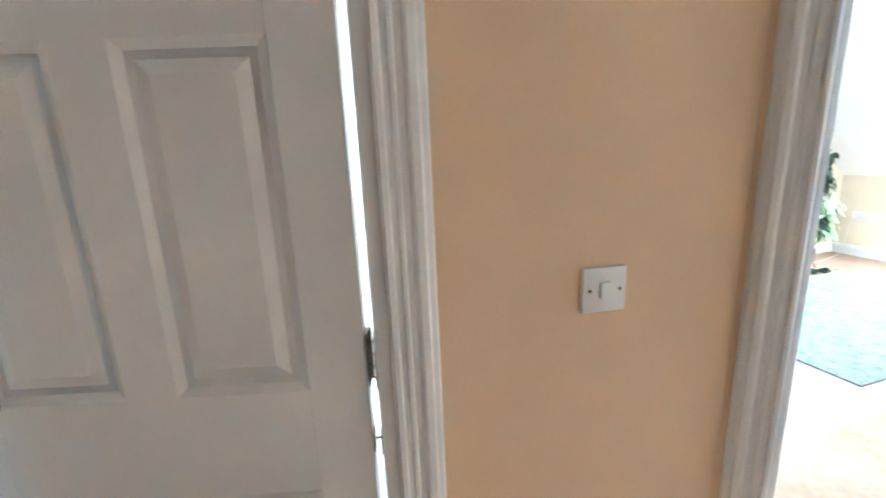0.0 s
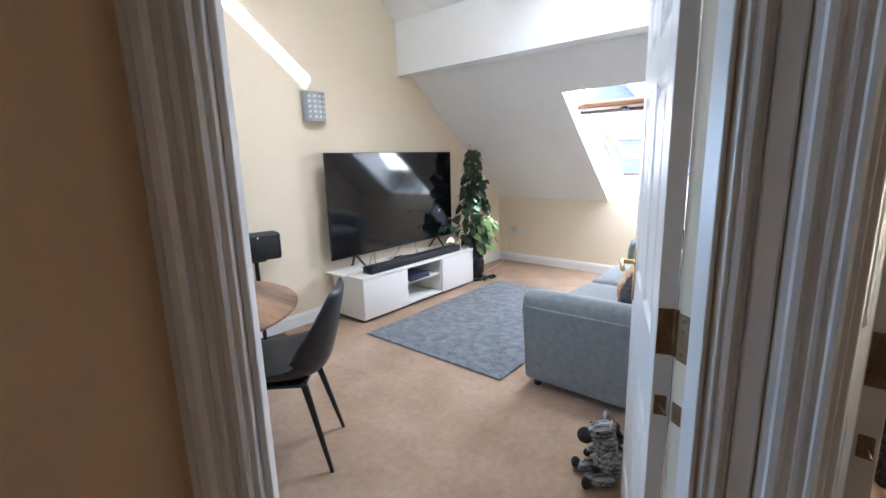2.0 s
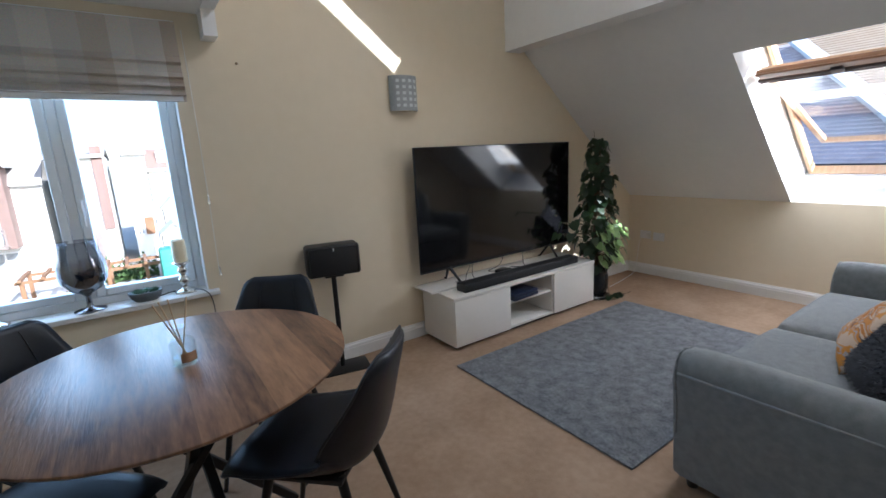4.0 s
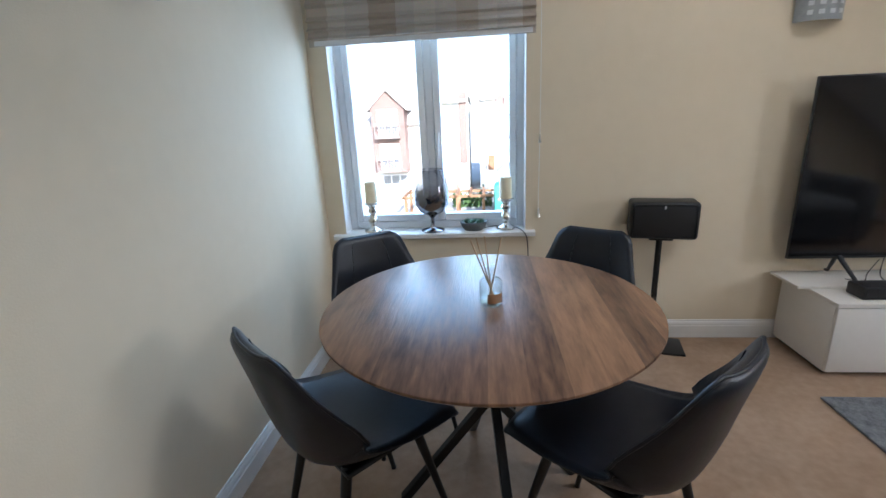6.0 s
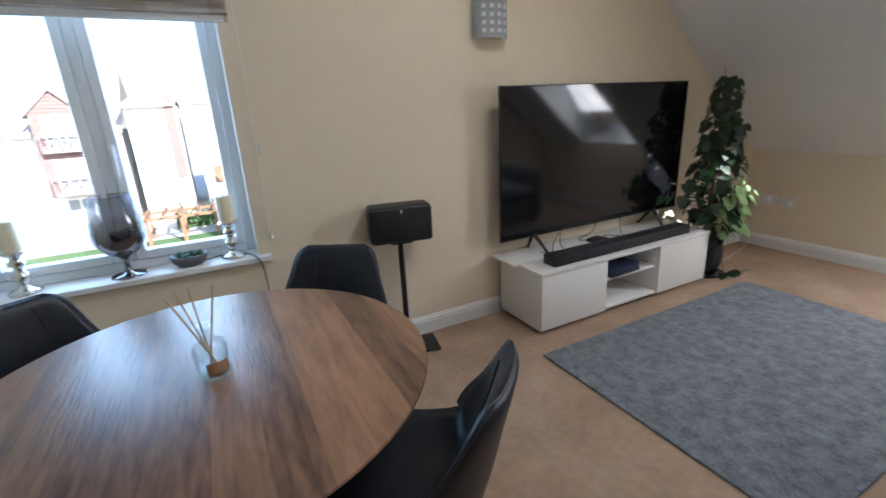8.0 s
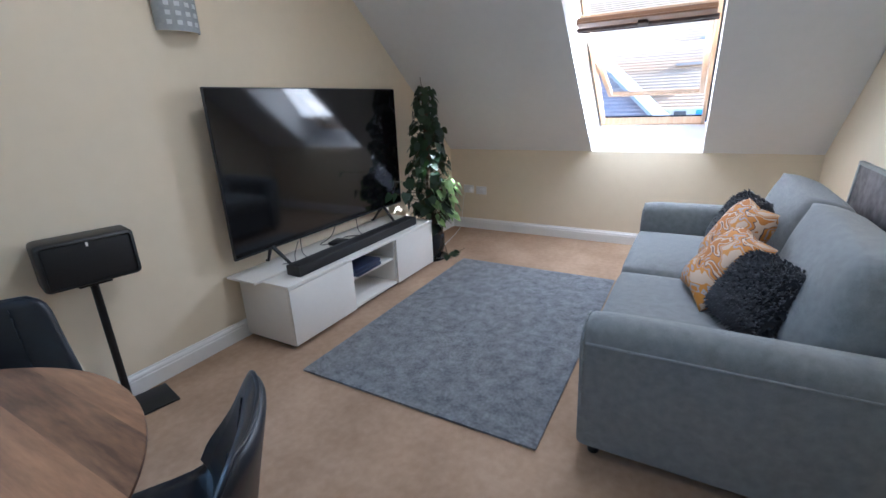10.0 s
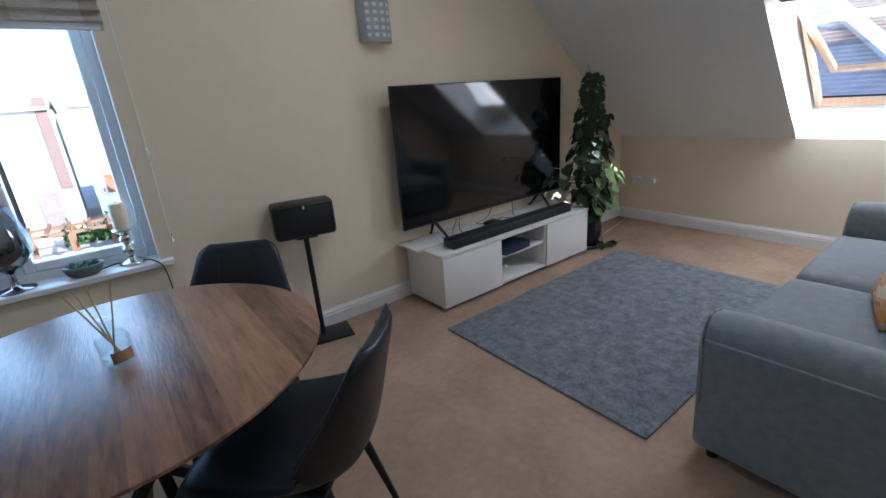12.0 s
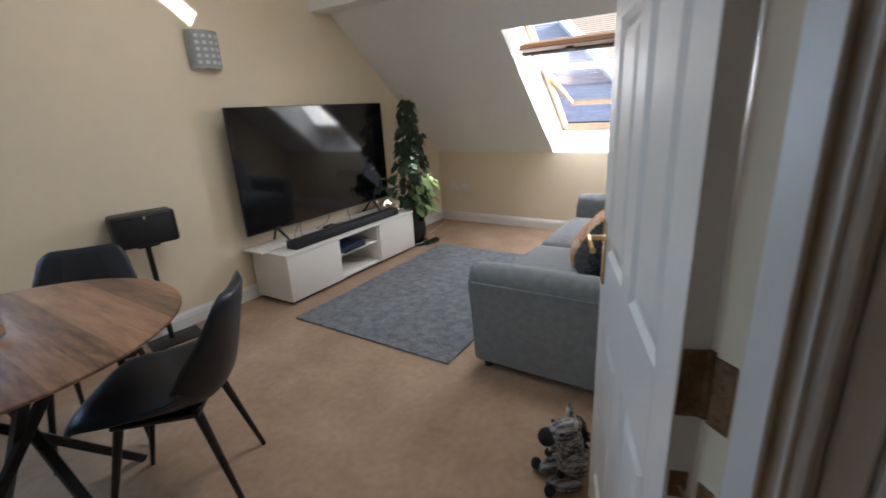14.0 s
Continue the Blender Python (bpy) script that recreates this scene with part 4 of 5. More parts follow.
# television cabinet
cab = thing("tv_cabinet", pose(0, 0, 0), "white laminate television cabinet with an open middle bay", "tv cabinet")
X0, X1, Y0, Y1 = 2.73, 4.302, 3.552, 3.972
for nm, d in (("side_panel", (X0, X0 + 0.018, Y0 + 0.016, Y1, 0.03, 0.385)), ("side_panel", (X1 - 0.018, X1, Y0 + 0.016, Y1, 0.03, 0.385)), ("bottom_panel", (X0 + 0.018, X1 - 0.018, Y0 + 0.016, Y1, 0.03, 0.05)),
              ("divider", (3.262, 3.278, Y0 + 0.016, Y1 - 0.007, 0.05, 0.385)), ("divider", (3.762, 3.778, Y0 + 0.016, Y1 - 0.007, 0.05, 0.385)), ("back_panel", (X0 + 0.018, X1 - 0.018, Y1 - 0.006, Y1 - 0.001, 0.05, 0.385))):
    box_part(nm, d, LAMINATE, cab, "", 0.001)
box_part("top", (X0 - 0.004, X1 + 0.004, Y0 - 0.004, Y1, 0.386, 0.408), LAMINATE, cab, "", 0.002)
box_part("shelf", (3.279, 3.761, Y0 + 0.03, Y1 - 0.008, 0.226, 0.242), LAMINATE, cab, "", 0.001)
for a, b in ((X0 + 0.001, 3.268), (3.772, X1 - 0.001)):
    box_part("door", (a, b, Y0 - 0.002, Y0 + 0.014, 0.034, 0.382), LAMINATE, cab, "plain white door", 0.0015)
box_part("plinth", (X0 + 0.03, X1 - 0.03, Y0 + 0.05, Y1 - 0.02, 0.0, 0.03), BLACK, cab, "dark recessed plinth")
bd = box_part("loose_board", (2.665, 4.30, 3.745, 3.985, 0.409, 0.424), LAMINATE, None, "", 0.002)
tagged(bd, "white laminate board lying on the cabinet top", "board")

# television
tv = thing("television", pose(0, 0, 0), "large flat black television on two splayed feet", "television")
bm = bmesh.new()
add_box(bm, 2.666, 4.338, 3.872, 3.890, 0.533, 1.468, bevel=0.003)
add_box(bm, 2.95, 4.05, 3.890, 3.925, 0.56, 1.0, bevel=0.012)
part("casing", bm, BLACK, tv, "", True)
box_part("screen", (2.672, 4.332, 3.8700, 3.8715, 0.547, 1.462), SCREEN, tv, "switched-off glossy black screen")
for x in (2.93, 4.08):
    bm = bmesh.new()
    for dy in (-0.15, 0.09):
        p, q = Vector((x, 3.882 + (0.008 if dy > 0 else -0.008), 0.545)), Vector((x + (0.03 if x < 3.5 else -0.03), 3.882 + dy, 0.430 if dy > -0.13 else 0.412))
        add_tube(bm, p, q, 0.013, 0.008, 10)
        add_tube(bm, q, q + Vector((0, math.copysign(0.02, dy), 0)), 0.008, 0.006, 8)
    part("foot", bm, BLACK, tv, "black splayed foot", True)

bar = thing("soundbar", pose(0, 0, 0), "long black soundbar on the cabinet", "soundbar")
bm = bmesh.new()
add_box(bm, 2.86, 4.13, 3.59, 3.70, 0.409, 0.474, bevel=0.008, seg=2)
part("body", bm, BLACK, bar, "", True)
box_part("grille", (2.87, 4.12, 3.587, 3.592, 0.415, 0.468), GRILLE, bar, "black cloth grille", 0.002)
box_part("top_strip", (2.88, 4.11, 3.60, 3.66, 0.4745, 0.4765), GRILLE, bar, "perforated top strip")

BLUEBLACK = mat("dark_blue_plastic", (0.015, 0.025, 0.06), 0.35, colour2=(0.02, 0.03, 0.07), scale=10)
con = thing("games_console", pose(3.46, 3.69, 0.243, 0, 0, 3), "slim dark blue games console on the shelf", "games console")
box_part("lower_half", (-0.14, 0.14, -0.12, 0.13, 0.0, 0.022), BLUEBLACK, con, "", 0.003)
box_part("upper_half", (-0.14, 0.14, -0.115, 0.13, 0.026, 0.052), BLUEBLACK, con, "", 0.003)
box_part("middle", (-0.135, 0.135, -0.11, 0.125, 0.021, 0.027), BLACK, con)
box = thing("set_top_box", pose(3.43, 3.80, 0.425, 0, 0, 10), "small black streaming box", "set-top box")
box_part("body", (-0.06, 0.06, -0.05, 0.05, 0, 0.024), BLACK, box, "", 0.006)
for pts in ([(2.95, 3.83, 0.43), (3.02, 3.80, 0.428), (3.08, 3.86, 0.45), (3.14, 3.88, 0.52)], [(3.05, 3.76, 0.428), (3.12, 3.80, 0.428), (3.16, 3.88, 0.44), (3.18, 3.90, 0.55)],
            [(3.49, 3.82, 0.43), (3.58, 3.86, 0.43), (3.66, 3.78, 0.429), (3.72, 3.86, 0.44), (3.75, 3.90, 0.54)], [(3.40, 3.84, 0.43), (3.35, 3.90, 0.43), (3.5, 3.93, 0.45), (3.55, 3.91, 0.56)]):
    cable("tv_cable", pts, 0.0025, "thin black cable behind the television", 18)

# wall light
SILVER = mat("brushed_silver", (0.30, 0.32, 0.33), 0.42, 0.5, colour2=(0.38, 0.40, 0.41), scale=40)
FROST = mat("frosted_glass_square", (0.58, 0.61, 0.62), 0.35, colour2=(0.66, 0.69, 0.70), scale=20)
sc = thing("wall_light", pose(2.68, TVY, 1.845), "curved silver wall light with square glass insets", "wall light")
bm = bmesh.new()
N = 18


def arc(s, z, out=0.0):
    a = math.pi * 0.5 * s * 0.92
    return ((0.112 + out) * math.sin(a) / math.sin(math.pi * 0.46), -(0.075 + out) * math.cos(a) * 1.0 - 0.004, z)


cols = [bm.verts.new(arc(2 * i / N - 1, z, o)) for z, o in ((-0.118, 0), (0.118, 0), (0.118, -0.006), (-0.118, -0.006)) for i in range(N + 1)]
for k in range(4):
    a0, b0 = k * (N + 1), ((k + 1) % 4) * (N + 1)
    for i in range(N):
        bm.faces.new((cols[a0 + i], cols[a0 + i + 1], cols[b0 + i + 1], cols[b0 + i]))
part("shade", bm, SILVER, sc, "curved silver metal shade", True)
for r in range(5):
    for c in range(4):
        bm = bmesh.new()
        s, z = (c - 1.5) * 0.30, (r - 2) * 0.041
        q = [arc(s - 0.075, z - 0.010, 0.0025), arc(s + 0.075, z - 0.010, 0.0025), arc(s + 0.075, z + 0.010, 0.0025), arc(s - 0.075, z + 0.010, 0.0025)]
        qi = [arc(s - 0.075, z - 0.010, -0.002), arc(s + 0.075, z - 0.010, -0.002), arc(s + 0.075, z + 0.010, -0.002), arc(s - 0.075, z + 0.010, -0.002)]
        va, vb = [bm.verts.new(p) for p in q], [bm.verts.new(p) for p in qi]
        bm.faces.new(va)
        for i in range(4):
            bm.faces.new((va[i], vb[i], vb[(i + 1) % 4], va[(i + 1) % 4]))
        part("glass_square", bm, FROST, sc)
box_part("back_plate", (-0.05, 0.05, -0.02, -0.0005, -0.07, 0.07), SILVER, sc, "", 0.002)

tagged(copy_thing(sc, pose(WX, 2.70, 1.85, 0, 0, 90)), "curved silver wall light on the plain side wall")

# sockets on the knee wall
for y, z in ((3.79, 0.44), (3.64, 0.43)):
    so = thing("wall_socket", pose(KX, y, z, 0, 0, 90), "white plastic wall socket with a plug", "socket", "sockets on the knee wall")
    box_part("plate", (-0.06, 0.06, 0.0, 0.012, -0.043, 0.043), PLASTIC, so, "", 0.003)
    box_part("plug", (-0.045, -0.002, 0.012, 0.05, -0.022, 0.022), PLASTIC, so, "", 0.006)
    box_part("rocker", (0.012, 0.024, 0.011, 0.015, -0.008, 0.008), PLASTIC, so, "", 0.001)
cable("socket_cable", [(KX - 0.04, 3.80, 0.43), (KX - 0.05, 3.83, 0.36), (KX - 0.03, 3.86, 0.2), (KX - 0.05, 3.88, 0.02), (5.2, 3.8, 0.012), (4.8, 3.72, 0.012)], 0.003, "white cable from the socket to the floor", 30, PLASTIC)
hk = thing("wall_screw", pose(1.597, TVY, 1.978), "small bare metal screw in the wall plaster", "screw")
bm = bmesh.new()
add_tube(bm, (0, 0, 0), (0, -0.012, 0), 0.003, 0.003, 8)
add_tube(bm, (0, -0.012, 0), (0, -0.016, 0), 0.008, 0.006, 10)
part("head", bm, OLDBRASS, hk, "", True)

# ---- climbing plant ----
def leaf_mat():
    m = mat("leaf_green", (0.02, 0.05, 0.02), 0.42, bump=0.2, bump_scale=40)
    nt = m.node_tree
    oi = nt.nodes.new("ShaderNodeObjectInfo")
    rp = nt.nodes.new("ShaderNodeValToRGB")
    # near-black greens: the plant's shade is put into the base colour
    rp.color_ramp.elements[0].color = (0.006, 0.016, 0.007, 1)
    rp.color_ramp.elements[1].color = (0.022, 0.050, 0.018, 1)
    nt.links.new(oi.outputs["Random"], rp.inputs[0])
    b = nt.nodes["Principled BSDF"]
    nt.links.new(rp.outputs[0], b.inputs["Base Color"])
    tl = nt.nodes.new("ShaderNodeBsdfTranslucent")
    tl.inputs[0].default_value = (0.09, 0.20, 0.04, 1)
    mx = nt.nodes.new("ShaderNodeMixShader")
    mx.inputs[0].default_value = 0.12
    nt.links.new(b.outputs[0], mx.inputs[1])
    nt.links.new(tl.outputs[0], mx.inputs[2])
    nt.links.new(mx.outputs[0], nt.nodes["Material Output"].inputs[0])
    return m


LEAF = leaf_mat()
STEM = mat("plant_stem", (0.06, 0.05, 0.025), 0.7, colour2=(0.10, 0.08, 0.04), scale=30)
MOSS = mat("moss_pole", (0.07, 0.045, 0.025), 1.0, colour2=(0.12, 0.08, 0.045), scale=30, bump=0.8, bump_scale=120)
POT = mat("glazed_black_pot", (0.012, 0.013, 0.016), 0.15, colour2=(0.02, 0.022, 0.026), scale=10)
plant = thing("climbing_houseplant", pose(4.48, 3.66, 0) @ Matrix.Diagonal((1.08, 1.0, 1.03, 1)), "tall dark green climbing houseplant in a black pot", "houseplant")
bm = bmesh.new()
add_lathe(bm, [(0, 0.018), (0.075, 0.018), (0.095, 0.05), (0.112, 0.13), (0.110, 0.21), (0.098, 0.245), (0.104, 0.262), (0.098, 0.264), (0.090, 0.245), (0, 0.235)], 32)
pot = part("pot", bm, POT, plant, "glazed black pot", "all")
bm = bmesh.new()
add_lathe(bm, [(0, 0), (0.12, 0), (0.135, 0.016), (0.13, 0.018), (0.11, 0.008), (0, 0.008)], 32)
part("saucer", bm, POT, plant, "black saucer", "all")
bm = bmesh.new()
add_tube(bm, (0, 0, 0.2), (-0.02, 0.0, 1.36), 0.026, 0.022, 12)
part("moss_pole", bm, MOSS, plant, "brown moss pole", True)
rnd = random.Random(11)
# one heart-shaped leaf, folded along its midrib
bm = bmesh.new()
half = [(0.0, 0.0), (0.30, -0.10), (0.46, 0.10), (0.44, 0.38), (0.28, 0.70), (0.10, 0.92), (0.0, 1.08)]
mid = [bm.verts.new((0, y, -0.10 * (y - 0.4) ** 2)) for y in (0.0, 0.12, 0.35, 0.6, 0.85, 1.08)]
for s in (-1, 1):
    ed = [bm.verts.new((s * x, y, 0.10 * x - 0.16 * max(y - 0.3, 0) ** 2)) for x, y in half[1:-1]]
    chain = [(mid[0], mid[0], ed[0]), ]
    bm.faces.new((mid[0], mid[1], ed[0]) if s > 0 else (mid[1], mid[0], ed[0]))
    for k in range(4):
        f = (mid[k + 1], mid[k + 2] if k < 4 else mid[-1], ed[k + 1], ed[k])
        bm.faces.new(f if s < 0 else f[::-1])
    f = (mid[5], ed[4], mid[5])
leaf_me = mesh_of("leaf", bm, LEAF, "all")
stems = bmesh.new()
spots = []
for k in range(330):
    z = 0.30 + 1.14 * (k / 330) ** 1.12
    rmax = float(np.interp(z, (0.28, 0.45, 0.62, 0.85, 1.1, 1.3, 1.46), (0.12, 0.19, 0.20, 0.165, 0.14, 0.105, 0.05)))
    spots.append((rnd.uniform(0, 6.283), z, rmax * rnd.uniform(0.35, 1.0) ** 0.7))
for k in range(9):      # sprays reaching towards the television and the room
    spots.append((rnd.uniform(2.6, 3.9), rnd.uniform(0.55, 0.80), rnd.uniform(0.24, 0.42)))
# same leaf, its base colour raised to stand for direct sun
SUNLEAF = mat("sunlit_leaf_green", (0.20, 0.33, 0.11), 0.30, colour2=(0.30, 0.44, 0.17), scale=12)
sunlit_me = leaf_me.copy()
sunlit_me.materials.clear()
sunlit_me.materials.append(SUNLEAF)
dark_spots = len(spots)
for k in range(60):      # paler leaves low on the room side, sunlight put into their colour
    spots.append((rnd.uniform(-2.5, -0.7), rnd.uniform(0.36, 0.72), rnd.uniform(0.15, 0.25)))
for num, (a, z, r) in enumerate(spots):
    p = Vector((r * math.cos(a), min(r * math.sin(a), 0.28), z))
    root = Vector((-0.01, 0, z - rnd.uniform(0.02, 0.10)))
    add_tube(stems, root, p, 0.0025, 0.0018, 4)
    lf = new("leaf", sunlit_me if num >= dark_spots else leaf_me)
    lf.parent = plant
    size = rnd.uniform(0.052, 0.092) * (0.85 if z > 1.25 else 1.0)
    if num >= dark_spots:     # the sun-coloured leaves turn towards the roof window
        nz = (Vector((0.3, -0.8, 0.5)) + Vector((rnd.uniform(-0.5, 0.5), rnd.uniform(-0.4, 0.4), rnd.uniform(-0.4, 0.4)))).normalized()
        ny = Vector((rnd.uniform(-0.7, 0.7), 0, -1))
        ny = (ny - nz * ny.dot(nz)).normalized()
        nx = ny.cross(nz)
        lf.matrix_basis = Matrix(((nx.x * size, ny.x * size, nz.x * size, p.x), (nx.y * size, ny.y * size, nz.y * size, p.y), (nx.z * size, ny.z * size, nz.z * size, p.z), (0, 0, 0, 1)))
        continue
    lf.matrix_basis = Matrix.LocRotScale(p, Euler((radians(rnd.uniform(-85, -35)), radians(rnd.uniform(-25, 25)), a - math.pi / 2 + rnd.uniform(-0.7, 0.7))), Vector((size, size, size)))
for k in range(5):       # a trailing shoot on the floor
    p = Vector((0.02 + 0.03 * k, -0.14 - 0.012 * k, 0.03 + 0.012 * (k % 2)))
    lf = new("leaf", leaf_me)
    lf.parent = plant
    lf.matrix_basis = Matrix.LocRotScale(p, Euler((radians(-20), 0.2 * k, 2.0 + k)), Vector((0.07, 0.07, 0.07)))
add_tube(stems, (0, -0.08, 0.26), (0.02, -0.15, 0.02), 0.003, 0.003, 5)
add_tube(stems, (0.02, -0.15, 0.02), (0.30, -0.17, 0.012), 0.003, 0.002, 5)
add_tube(stems, (-0.02, 0, 1.3), (-0.05, 0.01, 1.50), 0.003, 0.002, 5)
for k in range(3):
    a = k * 2.1
    add_tube(stems, (0.04 * math.cos(a), 0.04 * math.sin(a), 0.2), (0.02 * math.cos(a + 1), 0.02 * math.sin(a + 1), 1.4), 0.006, 0.003, 6)
tagged(part("stem", stems, STEM, plant, "twining brown stems", True), kind="stuff")

# ---- sofa ----
def pillow(bm, w, d, h, m, puff=1.0, nseg=14, crown=0.35):
    """A stuffed cushion: a softened box with swollen faces."""
    start = len(bm.verts)
    g = {}
    def vert(i, j, k):
        key = (i, j, k)
        if key not in g:
            x, y, z = (2 * i / nseg - 1), (2 * j / nseg - 1), (2 * k / 4 - 1)
            ex, ey = 1 - abs(x) ** 4, 1 - abs(y) ** 4
            zz = z * (0.62 + crown * ex * ey)
            s = 1 - 0.05 * (z * z) * (1 - 0.3)
            rx = x * s * (1 - 0.03 * abs(y) ** 6)
            ry = y * s * (1 - 0.03 * abs(x) ** 6)
            g[key] = bm.verts.new(m @ Vector((rx * w / 2, ry * d / 2, zz * h / 2)))
        return g[key]
    for i in range(nseg):
        for j in range(nseg):
            bm.faces.new((vert(i, j, 4), vert(i + 1, j, 4), vert(i + 1, j + 1, 4), vert(i, j + 1, 4)))
            bm.faces.new((vert(i, j, 0), vert(i, j + 1, 0), vert(i + 1, j + 1, 0), vert(i + 1, j, 0)))
        for k in range(4):
            bm.faces.new((vert(i, 0, k), vert(i + 1, 0, k), vert(i + 1, 0, k + 1), vert(i, 0, k + 1)))
            bm.faces.new((vert(i, nseg, k), vert(i, nseg, k + 1), vert(i + 1, nseg, k + 1), vert(i + 1, nseg, k)))
            bm.faces.new((vert(0, i, k), vert(0, i, k + 1), vert(0, i + 1, k + 1), vert(0, i + 1, k)))
            bm.faces.new((vert(nseg, i, k), vert(nseg, i + 1, k), vert(nseg, i + 1, k + 1), vert(nseg, i, k + 1)))
    return g


sofa = thing("sofa", pose(0, 0, 0), "grey woven two-seater sofa with flared arms", "sofa")
SF, SBK = 1.945, 0.92         # front and back
A0, A1 = 2.664, 4.61           # feet of the arms, outside
bm = bmesh.new()
add_box(bm, A0 + 0.10, A1 - 0.10, SBK + 0.02, SF - 0.03, 0.065, 0.30, bevel=0.012)
part("base", bm, SOFA, sofa, "", True)
for sgn, xo in ((1, A0), (-1, A1)):
    prof = [(0.0, 0.052), (-0.018, 0.25), (-0.040, 0.45), (-0.052, 0.53), (-0.048, 0.585), (-0.030, 0.616), (0.0, 0.627), (0.055, 0.620), (0.092, 0.585), (0.108, 0.54), (0.112, 0.43), (0.112, 0.052)]
    bm = bmesh.new()
    rings = []
    for y, ins, drop in ((SBK, 0.012, 0.012), (SBK + 0.015, 0, 0), (SF - 0.30, 0, 0), (SF - 0.10, 0, 0.004), (SF - 0.03, 0.0, 0.012), (SF - 0.008, 0.008, 0.022), (SF, 0.022, 0.036)):
        ring = []
        for px, pz in prof:
            cx, cz = 0.02, 0.34
            f = 1 - ins * 3
            z = cz + (pz - cz) * f
            ring.append(bm.verts.new((xo + sgn * (cx + (px - cx) * f), y, max(z - (drop if pz > 0.5 else 0), 0.052))))
        rings.append(ring)
    for r, q in zip(rings, rings[1:]):
        for i in range(len(prof)):
            j = (i + 1) % len(prof)
            bm.faces.new((r[i], r[j], q[j], q[i]))
    bm.faces.new(rings[0])
    bm.faces.new(rings[-1][::-1])
    arm = part("arm", bm, SOFA, sofa, "flared arm with a rounded top", True)
    bm = bmesh.new()
    for i in range(2, 10):
        a, b = rings[-2], None
    for (p, q) in zip(prof[1:10], prof[2:11]):
        add_tube(bm, (xo + sgn * p[0], SF - 0.012, p[1] - (0.018 if p[1] > 0.5 else 0)), (xo + sgn * q[0], SF - 0.012, q[1] - (0.018 if q[1] > 0.5 else 0)), 0.004, 0.004, 6)
    for y0, y1 in ((SBK + 0.01, SF - 0.02),):
        add_tube(bm, (xo - sgn * 0.0515, y0, 0.535), (xo - sgn * 0.0515, y1, 0.527), 0.0055, 0.0055, 6)
    part("piping", bm, SOFA, arm, "", "all")
bm = bmesh.new()
add_prism(bm, [(SBK, 0.062), (SBK + 0.20, 0.062), (SBK + 0.20, 0.50), (SBK + 0.13, 0.73), (SBK + 0.10, 0.76), (SBK + 0.03, 0.76), (SBK - 0.01, 0.73)], A0 + 0.10, A1 - 0.10, "x")
part("back_frame", bm, SOFA, sofa, "", True)
xs = (A0 + 0.115, (A0 + A1) / 2, A1 - 0.115)
for a, b in zip(xs, xs[1:]):
    bm = bmesh.new()
    pillow(bm, b - a - 0.006, 0.80, 0.20, Matrix.Translation(((a + b) / 2, SF - 0.385, 0.375)))
    part("seat_cushion", bm, SOFA, sofa, "plump grey seat cushion", "all")
    bm = bmesh.new()
    g = pillow(bm, b - a - 0.004, 0.50, 0.27, Matrix.Translation(((a + b) / 2, SBK + 0.25, 0.625)) @ Matrix.Rotation(radians(104), 4, "X"), crown=0.42)
    part("back_cushion", bm, SOFA, sofa, "plump leaning grey back cushion", "all")
FOOT = mat("dark_wood_foot", (0.02, 0.014, 0.01), 0.4, colour2=(0.03, 0.02, 0.014), scale=20)
for x in (A0 + 0.05, A1 - 0.05):
    for y in (SBK + 0.06, SF - 0.06):
        bm = bmesh.new()
        add_tube(bm, (x, y, 0), (x, y, 0.064), 0.022, 0.030, 14)
        part("foot", bm, FOOT, sofa, "dark turned foot", True)


def swirl_mat():
    m = mat("orange_swirl_cloth", (0.6, 0.3, 0.08), 0.85, bump=0.3, bump_scale=300)
    nt = m.node_tree
    tc = nt.nodes.new("ShaderNodeTexCoord")
    mp = nt.nodes.new("ShaderNodeMapping")
    mp.inputs["Scale"].default_value = (8, 15, 8)
    mp.inputs["Rotation"].default_value = (0, 0, 0.7)
    nt.links.new(tc.outputs["Object"], mp.inputs[0])
    nz = nt.nodes.new("ShaderNodeTexNoise")
    nz.inputs["Scale"].default_value = 1.0
    nz.inputs["Detail"].default_value = 1.0
    nz.inputs["Distortion"].default_value = 0.7
    nt.links.new(mp.outputs[0], nz.inputs["Vector"])
    rp = nt.nodes.new("ShaderNodeValToRGB")
    rp.color_ramp.interpolation = "CONSTANT"
    stops = [(0.0, (0.45, 0.17, 0.03)), (0.40, (0.60, 0.46, 0.34)), (0.455, (0.13, 0.09, 0.08)), (0.48, (0.52, 0.21, 0.035)), (0.545, (0.40, 0.36, 0.35)), (0.585, (0.56, 0.24, 0.04)), (0.64, (0.58, 0.44, 0.33))]
    while len(rp.color_ramp.elements) < len(stops):
        rp.color_ramp.elements.new(0.5)
    for e, (p, c) in zip(rp.color_ramp.elements, stops):
        e.position, e.color = p, (*c, 1)
    nt.links.new(nz.outputs["Fac"], rp.inputs[0])
    nt.links.new(rp.outputs[0], nt.nodes["Principled BSDF"].inputs["Base Color"])
    return m


SWIRL = swirl_mat()
SHAG = mat("charcoal_shag", (0.018, 0.019, 0.024), 0.9, colour2=(0.05, 0.052, 0.062), scale=20, sheen=0.3)


